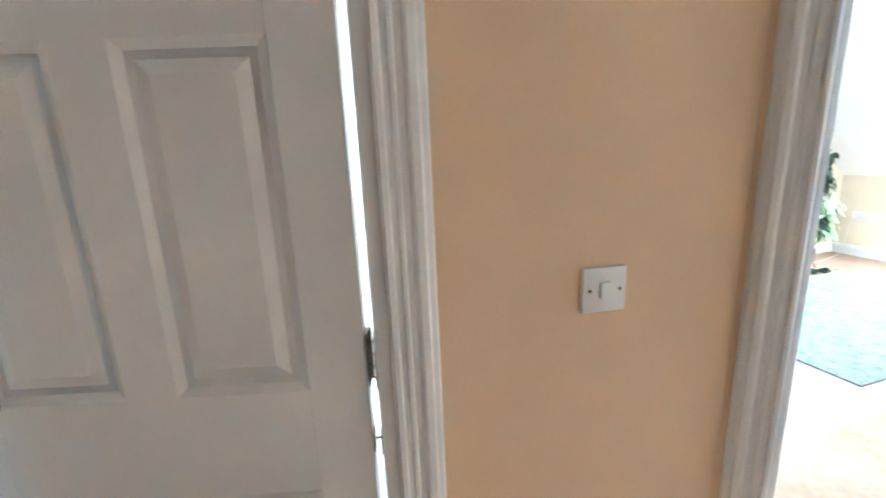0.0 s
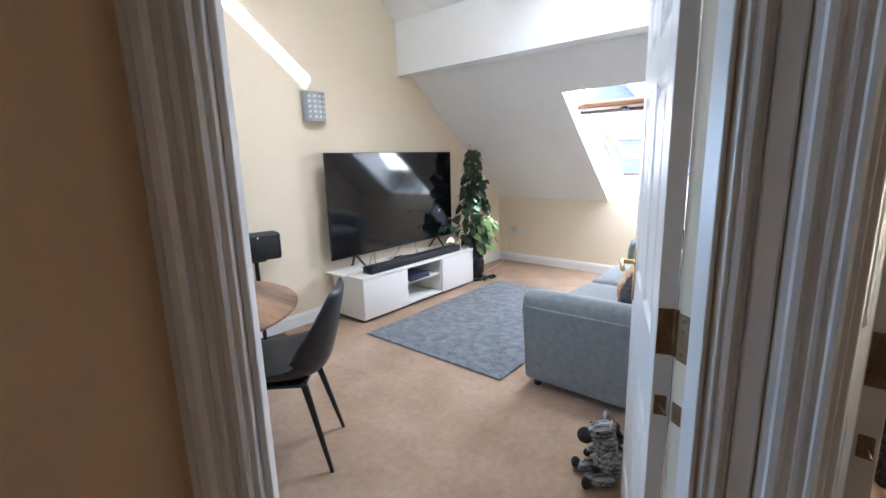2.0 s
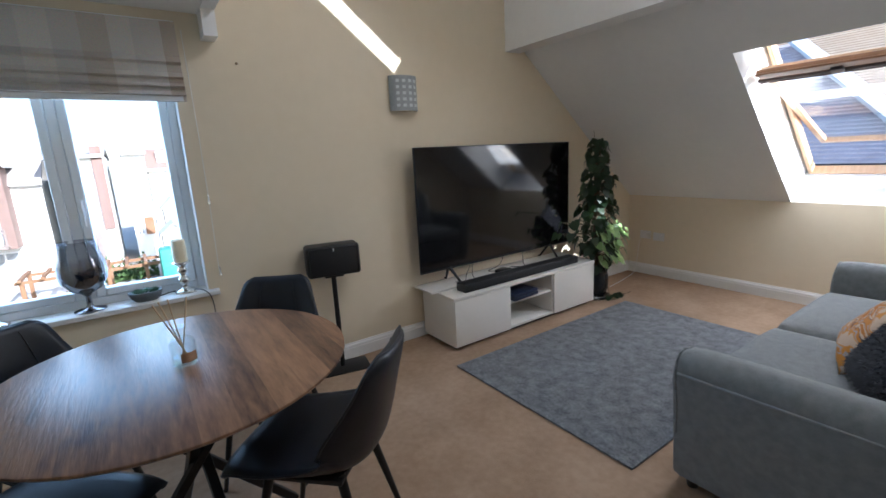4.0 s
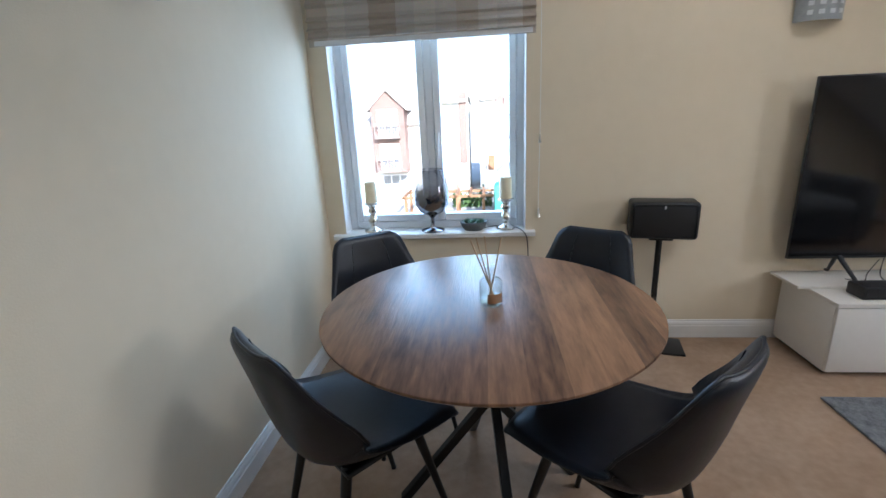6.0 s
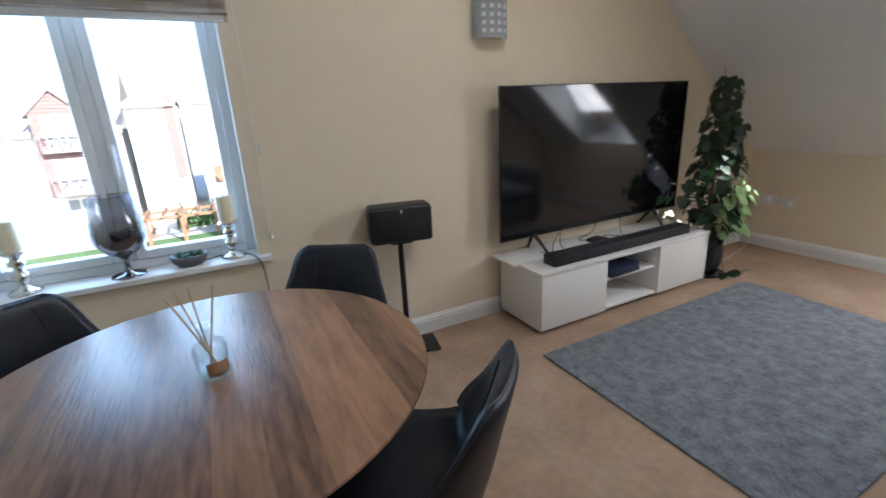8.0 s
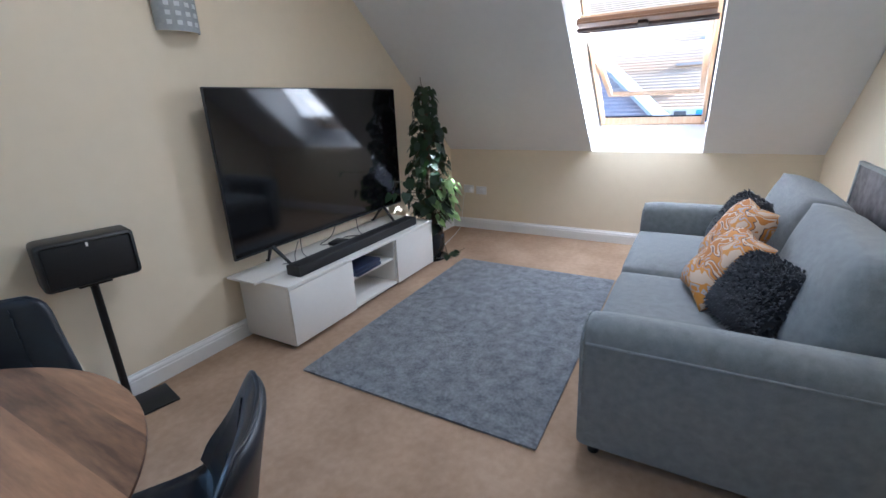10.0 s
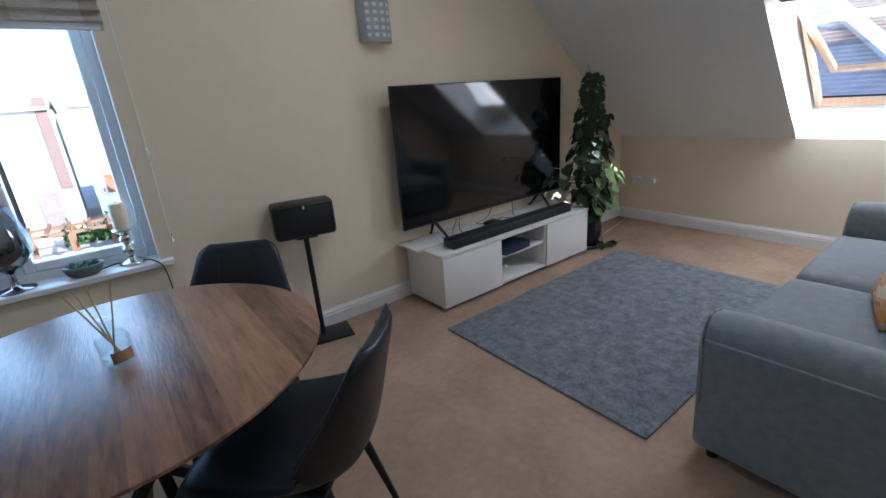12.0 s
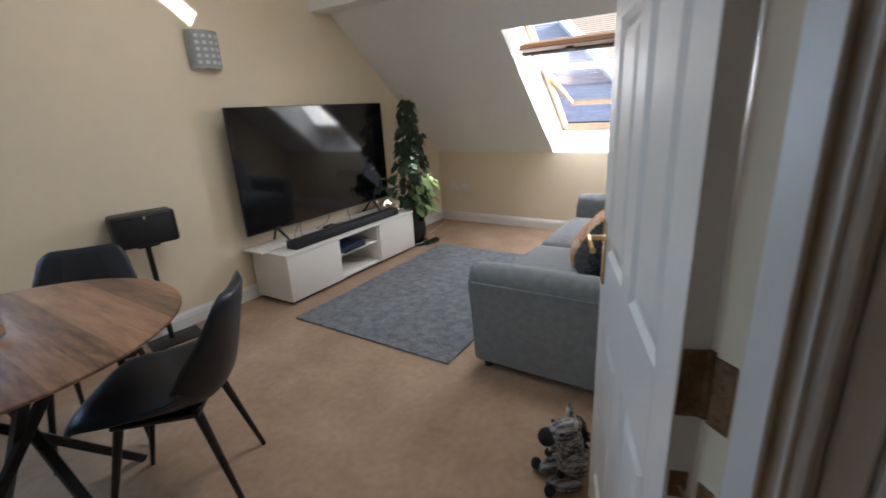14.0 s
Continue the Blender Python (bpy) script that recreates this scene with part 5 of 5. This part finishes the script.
def cushion(name, m, w, material, label, shag=0):
    ob = thing(name, m, label, "cushion")
    bm = bmesh.new()
    n = 18
    g = {}
    for s in (1, -1):
        for i in range(n + 1):
            for j in range(n + 1):
                x, y = 2 * i / n - 1, 2 * j / n - 1
                edge = max(abs(x), abs(y)) == 1
                if edge and s < 0:
                    g[(s, i, j)] = g[(1, i, j)]
                    continue
                puff = (1 - x ** 4) * (1 - y ** 4)
                pin = 1 - 0.10 * (1 - abs(x * y) ** 0.8) * max(abs(x), abs(y)) ** 3
                g[(s, i, j)] = bm.verts.new((x * pin * w / 2, y * pin * w / 2, s * 0.075 * puff ** 0.6))
        for i in range(n):
            for j in range(n):
                f = [g[(s, i, j)], g[(s, i + 1, j)], g[(s, i + 1, j + 1)], g[(s, i, j + 1)]]
                bm.faces.new(f if s > 0 else f[::-1])
    faces = [(f.calc_center_median().copy(), f.normal.copy()) for f in bm.faces]
    part("cover", bm, material, ob, "", "all")
    if shag:
        r2 = random.Random(5)
        bm = bmesh.new()
        for k in range(shag):
            x, y, s = r2.uniform(-1, 1), r2.uniform(-1, 1), r2.choice((-1, 1))
            z = s * 0.075 * max((1 - x ** 4) * (1 - y ** 4), 0.0) ** 0.6
            p = Vector((x * w * 0.47, y * w * 0.47, z * 0.97))
            d = Vector((x * 0.5 + r2.uniform(-0.7, 0.7), y * 0.5 + r2.uniform(-0.7, 0.7) , s * 0.55)).normalized()
            q = d.cross(Vector((0.3, 0.5, 0.8))).normalized() * 0.0045
            L = r2.uniform(0.018, 0.034)
            tip = p + d * L + Vector((0, -0.008, 0))
            a, b, c = bm.verts.new(p - q), bm.verts.new(p + q), bm.verts.new(tip)
            e, f = bm.verts.new(p + d * L * 0.6 + q * 0.9), bm.verts.new(p + d * L * 0.6 - q * 0.9)
            bm.faces.new((a, b, e, f))
            bm.faces.new((f, e, c))
        tagged(part("shag", bm, SHAG, ob, "long shaggy charcoal pile"), kind="stuff")
    return ob


def lean(x, y, z, tilt, turn, spin=0):
    return pose(x, y, z, 0, 0, turn) @ pose(0, 0, 0, tilt, 0, 0) @ pose(0, 0, 0, 0, 0, spin)


cushion("orange_cushion", lean(3.67, 1.45, 0.665, 60, 193), 0.38, SWIRL, "orange and grey swirl-patterned scatter cushion")
cushion("orange_cushion", lean(3.37, 1.50, 0.615, 50, 193), 0.37, SWIRL, "orange and grey swirl-patterned scatter cushion, tilted back")
cushion("shaggy_cushion", lean(3.12, 1.40, 0.605, 56, 205), 0.31, SHAG, "charcoal long-pile shaggy scatter cushion", 5200)
cushion("shaggy_cushion", lean(3.98, 1.42, 0.665, 62, 188), 0.34, SHAG, "charcoal shaggy scatter cushion behind an orange one", 3200)

# picture leaning behind the sofa
ARTGREY = mat("dark_abstract_print", (0.035, 0.032, 0.036), 0.5, colour2=(0.30, 0.28, 0.29), scale=2.2, detail=6)
pic = thing("framed_picture", pose(4.05, RY + 0.065, 0.0, 3.2, 0, 0), "large dark abstract picture leaning on the wall", "picture")
box_part("print", (-0.53, 0.53, -0.012, 0.004, 0.02, 0.92), ARTGREY, pic)
for d in ((-0.55, 0.55, -0.014, 0.012, 0.92, 0.94), (-0.55, 0.55, -0.014, 0.012, 0.0, 0.02), (-0.55, -0.53, -0.014, 0.012, 0.02, 0.92), (0.53, 0.55, -0.014, 0.012, 0.02, 0.92)):
    box_part("frame", d, SILVER, pic, "thin silver frame", 0.002)

# ---- zebra toy: one plain mesh ----
def toy_mat():
    m = mat("checked_plush", (0.3, 0.3, 0.3), 0.95, bump=0.3, bump_scale=400)
    nt = m.node_tree
    tc = nt.nodes.new("ShaderNodeTexCoord")
    b = nt.nodes["Principled BSDF"]
    mul = None
    for ax, sc_ in ((0, 210.0), (2, 210.0)):
        for k, f in ((0, 1.0), (1, 0.23)):
            w = nt.nodes.new("ShaderNodeTexWave")
            w.bands_direction = "X" if ax == 0 else "Z"
            w.inputs["Scale"].default_value = sc_ * f / 3.0
            nt.links.new(tc.outputs["Object"], w.inputs["Vector"])
            if mul is None:
                mul = w.outputs["Fac"]
            else:
                a = nt.nodes.new("ShaderNodeMath")
                a.operation = "ADD"
                nt.links.new(mul, a.inputs[0])
                nt.links.new(w.outputs["Fac"], a.inputs[1])
                mul = a.outputs[0]
    d = nt.nodes.new("ShaderNodeMath")
    d.operation = "MULTIPLY"
    d.inputs[1].default_value = 0.25
    nt.links.new(mul, d.inputs[0])
    rp = nt.nodes.new("ShaderNodeValToRGB")
    rp.color_ramp.elements[0].position, rp.color_ramp.elements[0].color = 0.30, (0.05, 0.05, 0.052, 1)
    rp.color_ramp.elements[1].position, rp.color_ramp.elements[1].color = 0.70, (0.42, 0.41, 0.40, 1)
    nt.links.new(d.outputs[0], rp.inputs[0])
    nt.links.new(rp.outputs[0], b.inputs["Base Color"])
    return m


CHECK = toy_mat()
PLUSH = mat("black_plush", (0.012, 0.011, 0.012), 0.95, colour2=(0.025, 0.023, 0.025), scale=40)
EARW = mat("pale_plush", (0.55, 0.53, 0.50), 0.95, colour2=(0.62, 0.60, 0.57), scale=40)
bm = bmesh.new()


def blob(c, r, mi, m=None):
    n0 = len(bm.faces)
    mm = Matrix.Translation(c) @ (m or Matrix.Identity(4)) @ Matrix.Diagonal((*r, 1))
    bmesh.ops.create_uvsphere(bm, u_segments=20, v_segments=12, radius=1, matrix=mm)
    bm.faces.ensure_lookup_table()
    for f in bm.faces[n0:]:
        f.material_index = mi


R = Matrix.Rotation
blob((0, 0.015, 0.075), (0.060, 0.066, 0.075), 0)
blob((0, 0.000, 0.150), (0.043, 0.046, 0.072), 0, R(-0.15, 4, "X"))
blob((0, -0.030, 0.222), (0.042, 0.068, 0.041), 0, R(0.22, 4, "X"))
blob((0, -0.092, 0.206), (0.034, 0.034, 0.032), 1)
for s in (-1, 1):
    blob((s * 0.050, -0.045, 0.032), (0.027, 0.066, 0.030), 0, R(s * -0.3, 4, "Z"))
    blob((s * 0.066, -0.106, 0.033), (0.020, 0.020, 0.025), 1)
    blob((s * 0.050, -0.030, 0.118), (0.018, 0.046, 0.020), 0, R(0.75, 4, "X"))
    blob((s * 0.054, -0.062, 0.086), (0.015, 0.016, 0.017), 1)
    blob((s * 0.032, 0.010, 0.268), (0.018, 0.010, 0.030), 0, R(s * 0.30, 4, "Y"))
    blob((s * 0.034, 0.002, 0.267), (0.011, 0.009, 0.022), 2, R(s * 0.30, 4, "Y"))
    blob((s * 0.037, -0.055, 0.236), (0.007, 0.007, 0.007), 1)
r3 = random.Random(8)
for k in range(70):
    t = k / 70
    p = Vector((r3.uniform(-0.009, 0.009), 0.022 + 0.022 * math.sin(t * 2.4), 0.268 - t * 0.13))
    n0 = len(bm.faces)
    add_tube(bm, p, p + Vector((r3.uniform(-0.012, 0.012), 0.022 + r3.uniform(-0.008, 0.008), -0.020 + r3.uniform(-0.012, 0.012))), 0.005, 0.0015, 5)
    bm.faces.ensure_lookup_table()
    for f in bm.faces[n0:]:
        f.material_index = 1
zeb = part("toy_zebra", bm, [CHECK, PLUSH, EARW], None, "", "all")
zeb.matrix_world = pose(2.143, 1.252, 0.004, 0, 0, 222) @ Matrix.Diagonal((1.02, 1.02, 1.04, 1))
tagged(zeb, "small checked plush zebra sitting on the carpet", "soft toy")

# ---- side room: wicker basket ----
WICKER = mat("dark_wicker", (0.035, 0.028, 0.024), 0.8, colour2=(0.075, 0.062, 0.052), scale=30, bump=0.5, bump_scale=100)
bas = thing("wicker_basket", pose(2.95, 0.20, 0), "dark woven wicker laundry basket with a lid", "basket")
for k in range(26):
    bm = bmesh.new()
    r = 0.20 + 0.0016 * k
    prev = None
    n = 40
    pts = [Vector(((r + 0.006 * (1 if (i + k) % 2 else -1)) * math.cos(2 * math.pi * i / n), (r + 0.006 * (1 if (i + k) % 2 else -1)) * math.sin(2 * math.pi * i / n), 0.012 + k * 0.021)) for i in range(n)]
    for a, b in zip(pts, pts[1:] + pts[:1]):
        add_tube(bm, a, b, 0.0105, 0.0105, 5)
    part("weave_band", bm, WICKER, bas, "", "all")
bm = bmesh.new()
add_lathe(bm, [(0, 0.555), (0.25, 0.555), (0.255, 0.575), (0.20, 0.60), (0, 0.61)], 36)
part("lid", bm, WICKER, bas, "woven lid", "all")

# ---- outside: the court, the houses opposite, the neighbour's roof ----
GZ = -3.6
BRICK = mat("red_brick_cladding", (0.18, 0.115, 0.095), 0.85, colour2=(0.24, 0.16, 0.135), scale=6)
RENDER = mat("white_render", (0.72, 0.70, 0.66), 0.9, colour2=(0.78, 0.76, 0.72), scale=1.0)
SLATE = mat("grey_roof_tile", (0.42, 0.36, 0.37), 0.8, colour2=(0.54, 0.47, 0.48), scale=3)
CLAY = mat("orange_roof_tile", (0.60, 0.42, 0.27), 0.85, colour2=(0.66, 0.49, 0.34), scale=3)
LEAD = mat("lead_valley", (0.42, 0.44, 0.47), 0.5, colour2=(0.50, 0.52, 0.55), scale=4)
DARKGLASS = mat("dark_window_pane", (0.06, 0.065, 0.075), 0.08, colour2=(0.04, 0.045, 0.055), scale=2)
TIMBER = mat("brown_timber", (0.20, 0.10, 0.05), 0.8, colour2=(0.28, 0.15, 0.08), scale=6)
PALEGLASS = mat("pale_window_pane", (0.34, 0.35, 0.37), 0.08, colour2=(0.22, 0.23, 0.25), scale=2)
RAIL = mat("grey_painted_rail", (0.20, 0.16, 0.14), 0.7, colour2=(0.26, 0.21, 0.19), scale=6)
GRASS = mat("grass", (0.06, 0.12, 0.03), 1.0, colour2=(0.12, 0.18, 0.05), scale=0.6, bump=0.6, bump_scale=8)
PAVE = mat("pale_paving", (0.45, 0.42, 0.38), 0.9, colour2=(0.52, 0.49, 0.45), scale=0.8)
bm = bmesh.new()
add_box(bm, -300, 300, -300, 400, GZ - 1, GZ)
structure("ground", bm, PAVE, "pale paved ground of the court", "ground")
bm = bmesh.new()
add_box(bm, -9, 12, 16, 24.5, GZ + 0.004, GZ + 0.03)
structure("lawn", bm, GRASS, "strip of mown lawn", "lawn")


def house_window(parent, x0, x1, z0, z1, y, cols=2):
    bm = bmesh.new()
    ring = ((x0, x0 + 0.07), (x1 - 0.07, x1))
    for a, b in ring:
        add_box(bm, a, b, y - 0.06, y + 0.02, z0, z1)
    add_box(bm, x0 + 0.07, x1 - 0.07, y - 0.06, y + 0.02, z0, z0 + 0.07)
    add_box(bm, x0 + 0.07, x1 - 0.07, y - 0.06, y + 0.02, z1 - 0.07, z1)
    for k in range(1, cols):
        xm = x0 + (x1 - x0) * k / cols
        add_box(bm, xm - 0.035, xm + 0.035, y - 0.05, y + 0.02, z0 + 0.07, z1 - 0.07)
    w = part("window", bm, UPVC, parent, "white framed window")
    box_part("pane", (x0 + 0.07, x1 - 0.07, y - 0.02, y - 0.012, z0 + 0.07, z1 - 0.07), PALEGLASS, w)


def balcony(parent, x0, x1, z, y):
    bm = bmesh.new()
    add_box(bm, x0, x1, y - 0.5, y - 0.44, z + 0.75, z + 0.82)
    add_box(bm, x0, x1, y - 0.5, y - 0.44, z, z + 0.07)
    for k in range(2):
        a, b = x0 + (x1 - x0) * k / 2, x0 + (x1 - x0) * (k + 1) / 2
        add_tube(bm, (a, y - 0.47, z + 0.04), (b, y - 0.47, z + 0.78), 0.03, 0.03, 6)
        add_tube(bm, (b, y - 0.47, z + 0.04), (a, y - 0.47, z + 0.78), 0.03, 0.03, 6)
    for x in (x0, (x0 + x1) / 2, x1):
        add_box(bm, x - 0.03, x + 0.03, y - 0.5, y - 0.44, z, z + 0.8)
    add_box(bm, x0, x1, y - 0.5, y + 0.1, z - 0.08, z)
    part("balcony", bm, RAIL, parent, "brown crossed-rail balcony")


HOUSEROOF = mat("pale_roof_tile", (0.36, 0.33, 0.31), 0.85, colour2=(0.44, 0.41, 0.38), scale=2)


def terrace(x0, x1, y, eaves, ridge, label, bay=None, wins=(), wall=RENDER, depth=8.0, roof=HOUSEROOF):
    h = thing("terraced_house", pose(0, 0, 0), label, "house", "houses across the court")
    bm = bmesh.new()
    add_box(bm, x0, x1, y, y + depth, GZ, eaves)
    part("wall", bm, wall, h)
    bm = bmesh.new()
    add_prism(bm, [(y - 0.3, eaves), (y + depth / 2, ridge), (y + depth + 0.3, eaves), (y + depth + 0.3, eaves - 0.15), (y + depth / 2, ridge - 0.15), (y - 0.3, eaves - 0.15)], x0 - 0.1, x1 + 0.1, "x")
    part("roof", bm, roof, h)
    for w in wins:
        house_window(h, *w, y)
    if bay:
        bx0, bx1, bt, by = bay
        bm = bmesh.new()
        mid_ = (bx0 + bx1) / 2
        add_prism(bm, [(bx0, GZ + 1.85), (bx1, GZ + 1.85), (bx1, bt - 1.0), (mid_, bt), (bx0, bt - 1.0)], by, y + 0.1, "y")
        part("bay", bm, BRICK, h, "brick-coloured boarded bay")
        bm = bmesh.new()
        z = GZ + 1.9
        while z < bt - 0.2:
            wd = (bx1 - bx0) / 2 if z < bt - 1.0 else (bx1 - bx0) / 2 * (bt - z)
            add_prism(bm, [(by - 0.035, z), (by - 0.002, z), (by - 0.002, z + 0.15)], mid_ - wd, mid_ + wd, "x")
            z += 0.16
        part("boarding", bm, BRICK, h, "overlapping boards")
        bm = bmesh.new()
        for s in (-1, 1):
            add_prism(bm, [(mid_, bt + 0.14), (mid_ + s * ((bx1 - bx0) / 2 + 0.2), bt - 1.05), (mid_ + s * ((bx1 - bx0) / 2 + 0.2), bt - 1.17), (mid_, bt + 0.02)], by - 0.2, y + 2.0, "y")
        part("bay_roof", bm, roof, h)
        for z in (GZ + 2.0, GZ + 4.0):
            house_window(h, mid_ - 0.6, mid_ + 0.6, z + 0.05, z + 1.6, by - 0.04, 3)
            balcony(h, mid_ - 0.75, mid_ + 0.75, z, by)
        house_window(h, mid_ - 0.85, mid_ + 0.85, GZ + 0.05, GZ + 1.6, y - 0.02, 3)
    return h


terrace(-11.5, -2.6, 30.0, 1.2, 4.6, "white rendered terraced house with a boarded gable bay", (-5.75, -3.72, 3.07, 28.8), ((-9.9, -8.7, -3.0, -1.6), (-9.9, -8.7, -0.4, 0.8)))
gable = terrace(-2.1, 0.0, 28.8, 2.35, 2.9, "white rendered house with a boarded brick end", None, ((-1.6, -0.9, 1.2, 1.95), (-1.6, -0.9, -0.7, 0.3)))
box_part("boarded_end", (-0.42, 0.02, 28.68, 28.79, -1.3, 2.75), BRICK, gable, "brick-coloured boarded strip")
box_part("garage_door", (-1.4, -0.6, 28.7, 28.79, -3.5, -1.4), RAIL, gable, "dark garage door")
white_house = terrace(0.75, 1.80, 31.0, 2.5, 2.9, "tall white rendered house with narrow paired windows", None, ((0.82, 1.02, 1.25, 1.95), (1.12, 1.32, 1.25, 1.95), (0.82, 1.02, -0.2, 0.5), (1.12, 1.32, -0.2, 0.5), (0.85, 1.25, -2.05, -1.15)))
low_house = terrace(1.95, 3.95, 34.0, 1.55, 1.7, "white house under a brown tiled mansard roof", None, ((2.45, 2.85, 0.75, 1.3), (2.6, 3.0, -0.6, -0.1), (3.2, 3.5, -0.6, -0.1)))
bm = bmesh.new()
add_prism(bm, [(33.7, 1.55), (34.35, 2.75), (40, 2.75), (40, 1.55)], 1.9, 4.0, "x")
part("mansard", bm, BRICK, low_house, "brown tiled mansard slope")
house_window(low_house, 2.5, 3.3, 1.95, 2.6, 33.95)
terrace(8.6, 17, 36.0, -0.6, 2.6, "brick terraced house beyond the lawn", None, ((9.6, 10.8, -2.0, -1.0), (12.2, 13.4, -2.0, -1.0), (9.6, 10.8, -3.4, -2.5), (12.2, 13.4, -3.4, -2.5)), BRICK)
box_part("boarded_panel", (1.28, 1.72, 30.9, 30.99, -2.05, -1.1), TIMBER, white_house, "brown boarded panel beside a window")
per = thing("pergola", pose(0, 0, 0), "brown timber pergola over the garden path", "pergola")
for k in range(9):
    x = -3.0 + k * 0.66
    bm = bmesh.new()
    add_box(bm, x - 0.06, x + 0.06, 23.2, 25.4, GZ + 1.2, GZ + 1.3)
    part("rafter", bm, TIMBER, per)
    if k % 2 == 0:
        for y in (23.5, 25.1):
            box_part("post", (x - 0.07, x + 0.07, y - 0.07, y + 0.07, GZ, GZ + 1.08), TIMBER, per)
for y in (23.5, 25.1):
    box_part("beam", (-3.2, 2.5, y - 0.06, y + 0.06, GZ + 1.08, GZ + 1.2), TIMBER, per)
LEAFY = mat("hedge_leaves", (0.05, 0.10, 0.03), 0.9, colour2=(0.10, 0.17, 0.05), scale=3)
r4 = random.Random(21)
bm = bmesh.new()
for k in range(900):
    c = Vector((r4.uniform(-0.8, 1.4), 26.6 + r4.uniform(-0.4, 0.4), GZ + abs(r4.gauss(0.3, 0.3))))
    d1, d2 = Vector((r4.uniform(-1, 1), r4.uniform(-1, 1), r4.uniform(-1, 1))).normalized() * 0.09, Vector((r4.uniform(-1, 1), r4.uniform(-1, 1), r4.uniform(-1, 1))).normalized() * 0.09
    bm.faces.new([bm.verts.new(c + d1), bm.verts.new(c + d2), bm.verts.new(c - d1), bm.verts.new(c - d2)])
tagged(part("hedge", bm, LEAFY, None), "low uneven green garden hedge", "hedge", kind="stuff")
cov = thing("covered_boat", pose(0, 0, 0), "boat under a green tarpaulin cover on the paving", "covered boat")
GREENC = mat("green_cover", (0.05, 0.25, 0.20), 0.6, colour2=(0.07, 0.30, 0.24), scale=4)
box_part("cover", (1.45, 2.65, 21.6, 22.6, GZ, -1.65), GREENC, cov, "", 0.12)

GREYBOARD = mat("weathered_grey_board", (0.30, 0.28, 0.25), 0.9, colour2=(0.40, 0.38, 0.34), scale=5)
for x0, x1, top, y in ((2.05, 2.85, 0.05, 26.0), (1.75, 2.75, -0.95, 24.0)):
    hut = thing("timber_hut", pose(0, 0, 0), "weathered grey boarded hut with a gabled roof", "hut", "huts by the lawn")
    mid_ = (x0 + x1) / 2
    bm = bmesh.new()
    add_prism(bm, [(x0, GZ), (x1, GZ), (x1, top - 0.4), (mid_, top), (x0, top - 0.4)], y, y + 1.6, "y")
    part("wall", bm, GREYBOARD, hut)
    bm = bmesh.new()
    for k in range(18):
        z = top - 0.5 - k * 0.16
        if z > GZ:
            add_prism(bm, [(y - 0.03, z), (y - 0.002, z), (y - 0.002, z + 0.15)], x0, x1, "x")
    part("boarding", bm, GREYBOARD, hut, "overlapping boards")
    bm = bmesh.new()
    for sg in (-1, 1):
        add_prism(bm, [(mid_, top + 0.09), (mid_ + sg * (x1 - mid_ + 0.1), top - 0.42), (mid_ + sg * (x1 - mid_ + 0.1), top - 0.48), (mid_, top + 0.02)], y - 0.12, y + 1.7, "y")
    part("roof", bm, LEAD, hut)

# neighbour's roofs seen through the roof window
nb = thing("neighbour_house", pose(0, 0, 0), "neighbouring house with grey and orange tiled roofs", "house")
box_part("wall", (10.6, 19.5, -6.0, 12.0, GZ, -0.4), RENDER, nb)


def courses(name, x0, x1, z0, pitch, ystart, y1, material, label):
    """Courses of tiles up a slope that faces the roof window, each lapping the one below."""
    bm = bmesh.new()
    step = 0.10
    k = 0
    while x0 + k * step < x1:
        xa, xb = x0 + k * step, x0 + (k + 1) * step
        za, zb = z0 + pitch * k * step, z0 + pitch * (k + 1) * step
        add_prism(bm, [(xa, za + 0.003), (xb + 0.05, zb + 0.002), (xb + 0.05, zb - 0.03), (xa, za - 0.03)], ystart((xa + xb) / 2), y1, "y")
        k += 1
    return part(name, bm, material, nb, label)


courses("grey_roof", 10.4, 16.0, -0.64, 0.80, lambda x: 1.9 + (x - 11.8) * 0.94, 13.0, SLATE, "grey-purple tiled roof slope")["kind"] = "stuff"
courses("orange_roof", 13.7, 19.0, 0.25, 0.80, lambda x: -7.0, 13.0, CLAY, "orange tiled roof slope")["kind"] = "stuff"
bm = bmesh.new()
p, q = Vector((10.4, 0.58, -0.64)), Vector((16.0, 5.85, 3.84))
d = (q - p).normalized()
m = Matrix.Translation(p) @ d.to_track_quat("Y", "Z").to_matrix().to_4x4()
add_box(bm, -0.35, 0.05, 0, (q - p).length, 0.02, 0.10, m)
part("valley", bm, LEAD, nb, "pale lead valley strip")
box_part("upper_wall", (13.9, 18.8, -6.8, 12.8, -0.4, 0.2), RENDER, nb)
box_part("gable_wall", (13.3, 13.65, 0.6, 2.9, -0.4, 1.02), RENDER, nb, "white rendered wall")
for ya in (1.95, 2.35):
    box_part("wall_window", (13.27, 13.31, ya, ya + 0.25, 0.55, 0.95), DARKGLASS, nb)
box_part("blue_sheeting", (13.1, 13.2, 1.30, 1.75, -0.4, 0.98), mat("blue_sheeting", (0.05, 0.25, 0.60), 0.6, colour2=(0.08, 0.32, 0.68), scale=6), nb, "blue sheeting on a scaffold")
bm = bmesh.new()
for k in range(3):
    add_box(bm, 15.0 + k * 0.9, 15.6 + k * 0.9, 2.2 - k * 0.5, 2.9 - k * 0.5, 1.36 + k * 0.72, 1.42 + k * 0.72)
part("roof_light", bm, LEAD, nb, "small roof light")
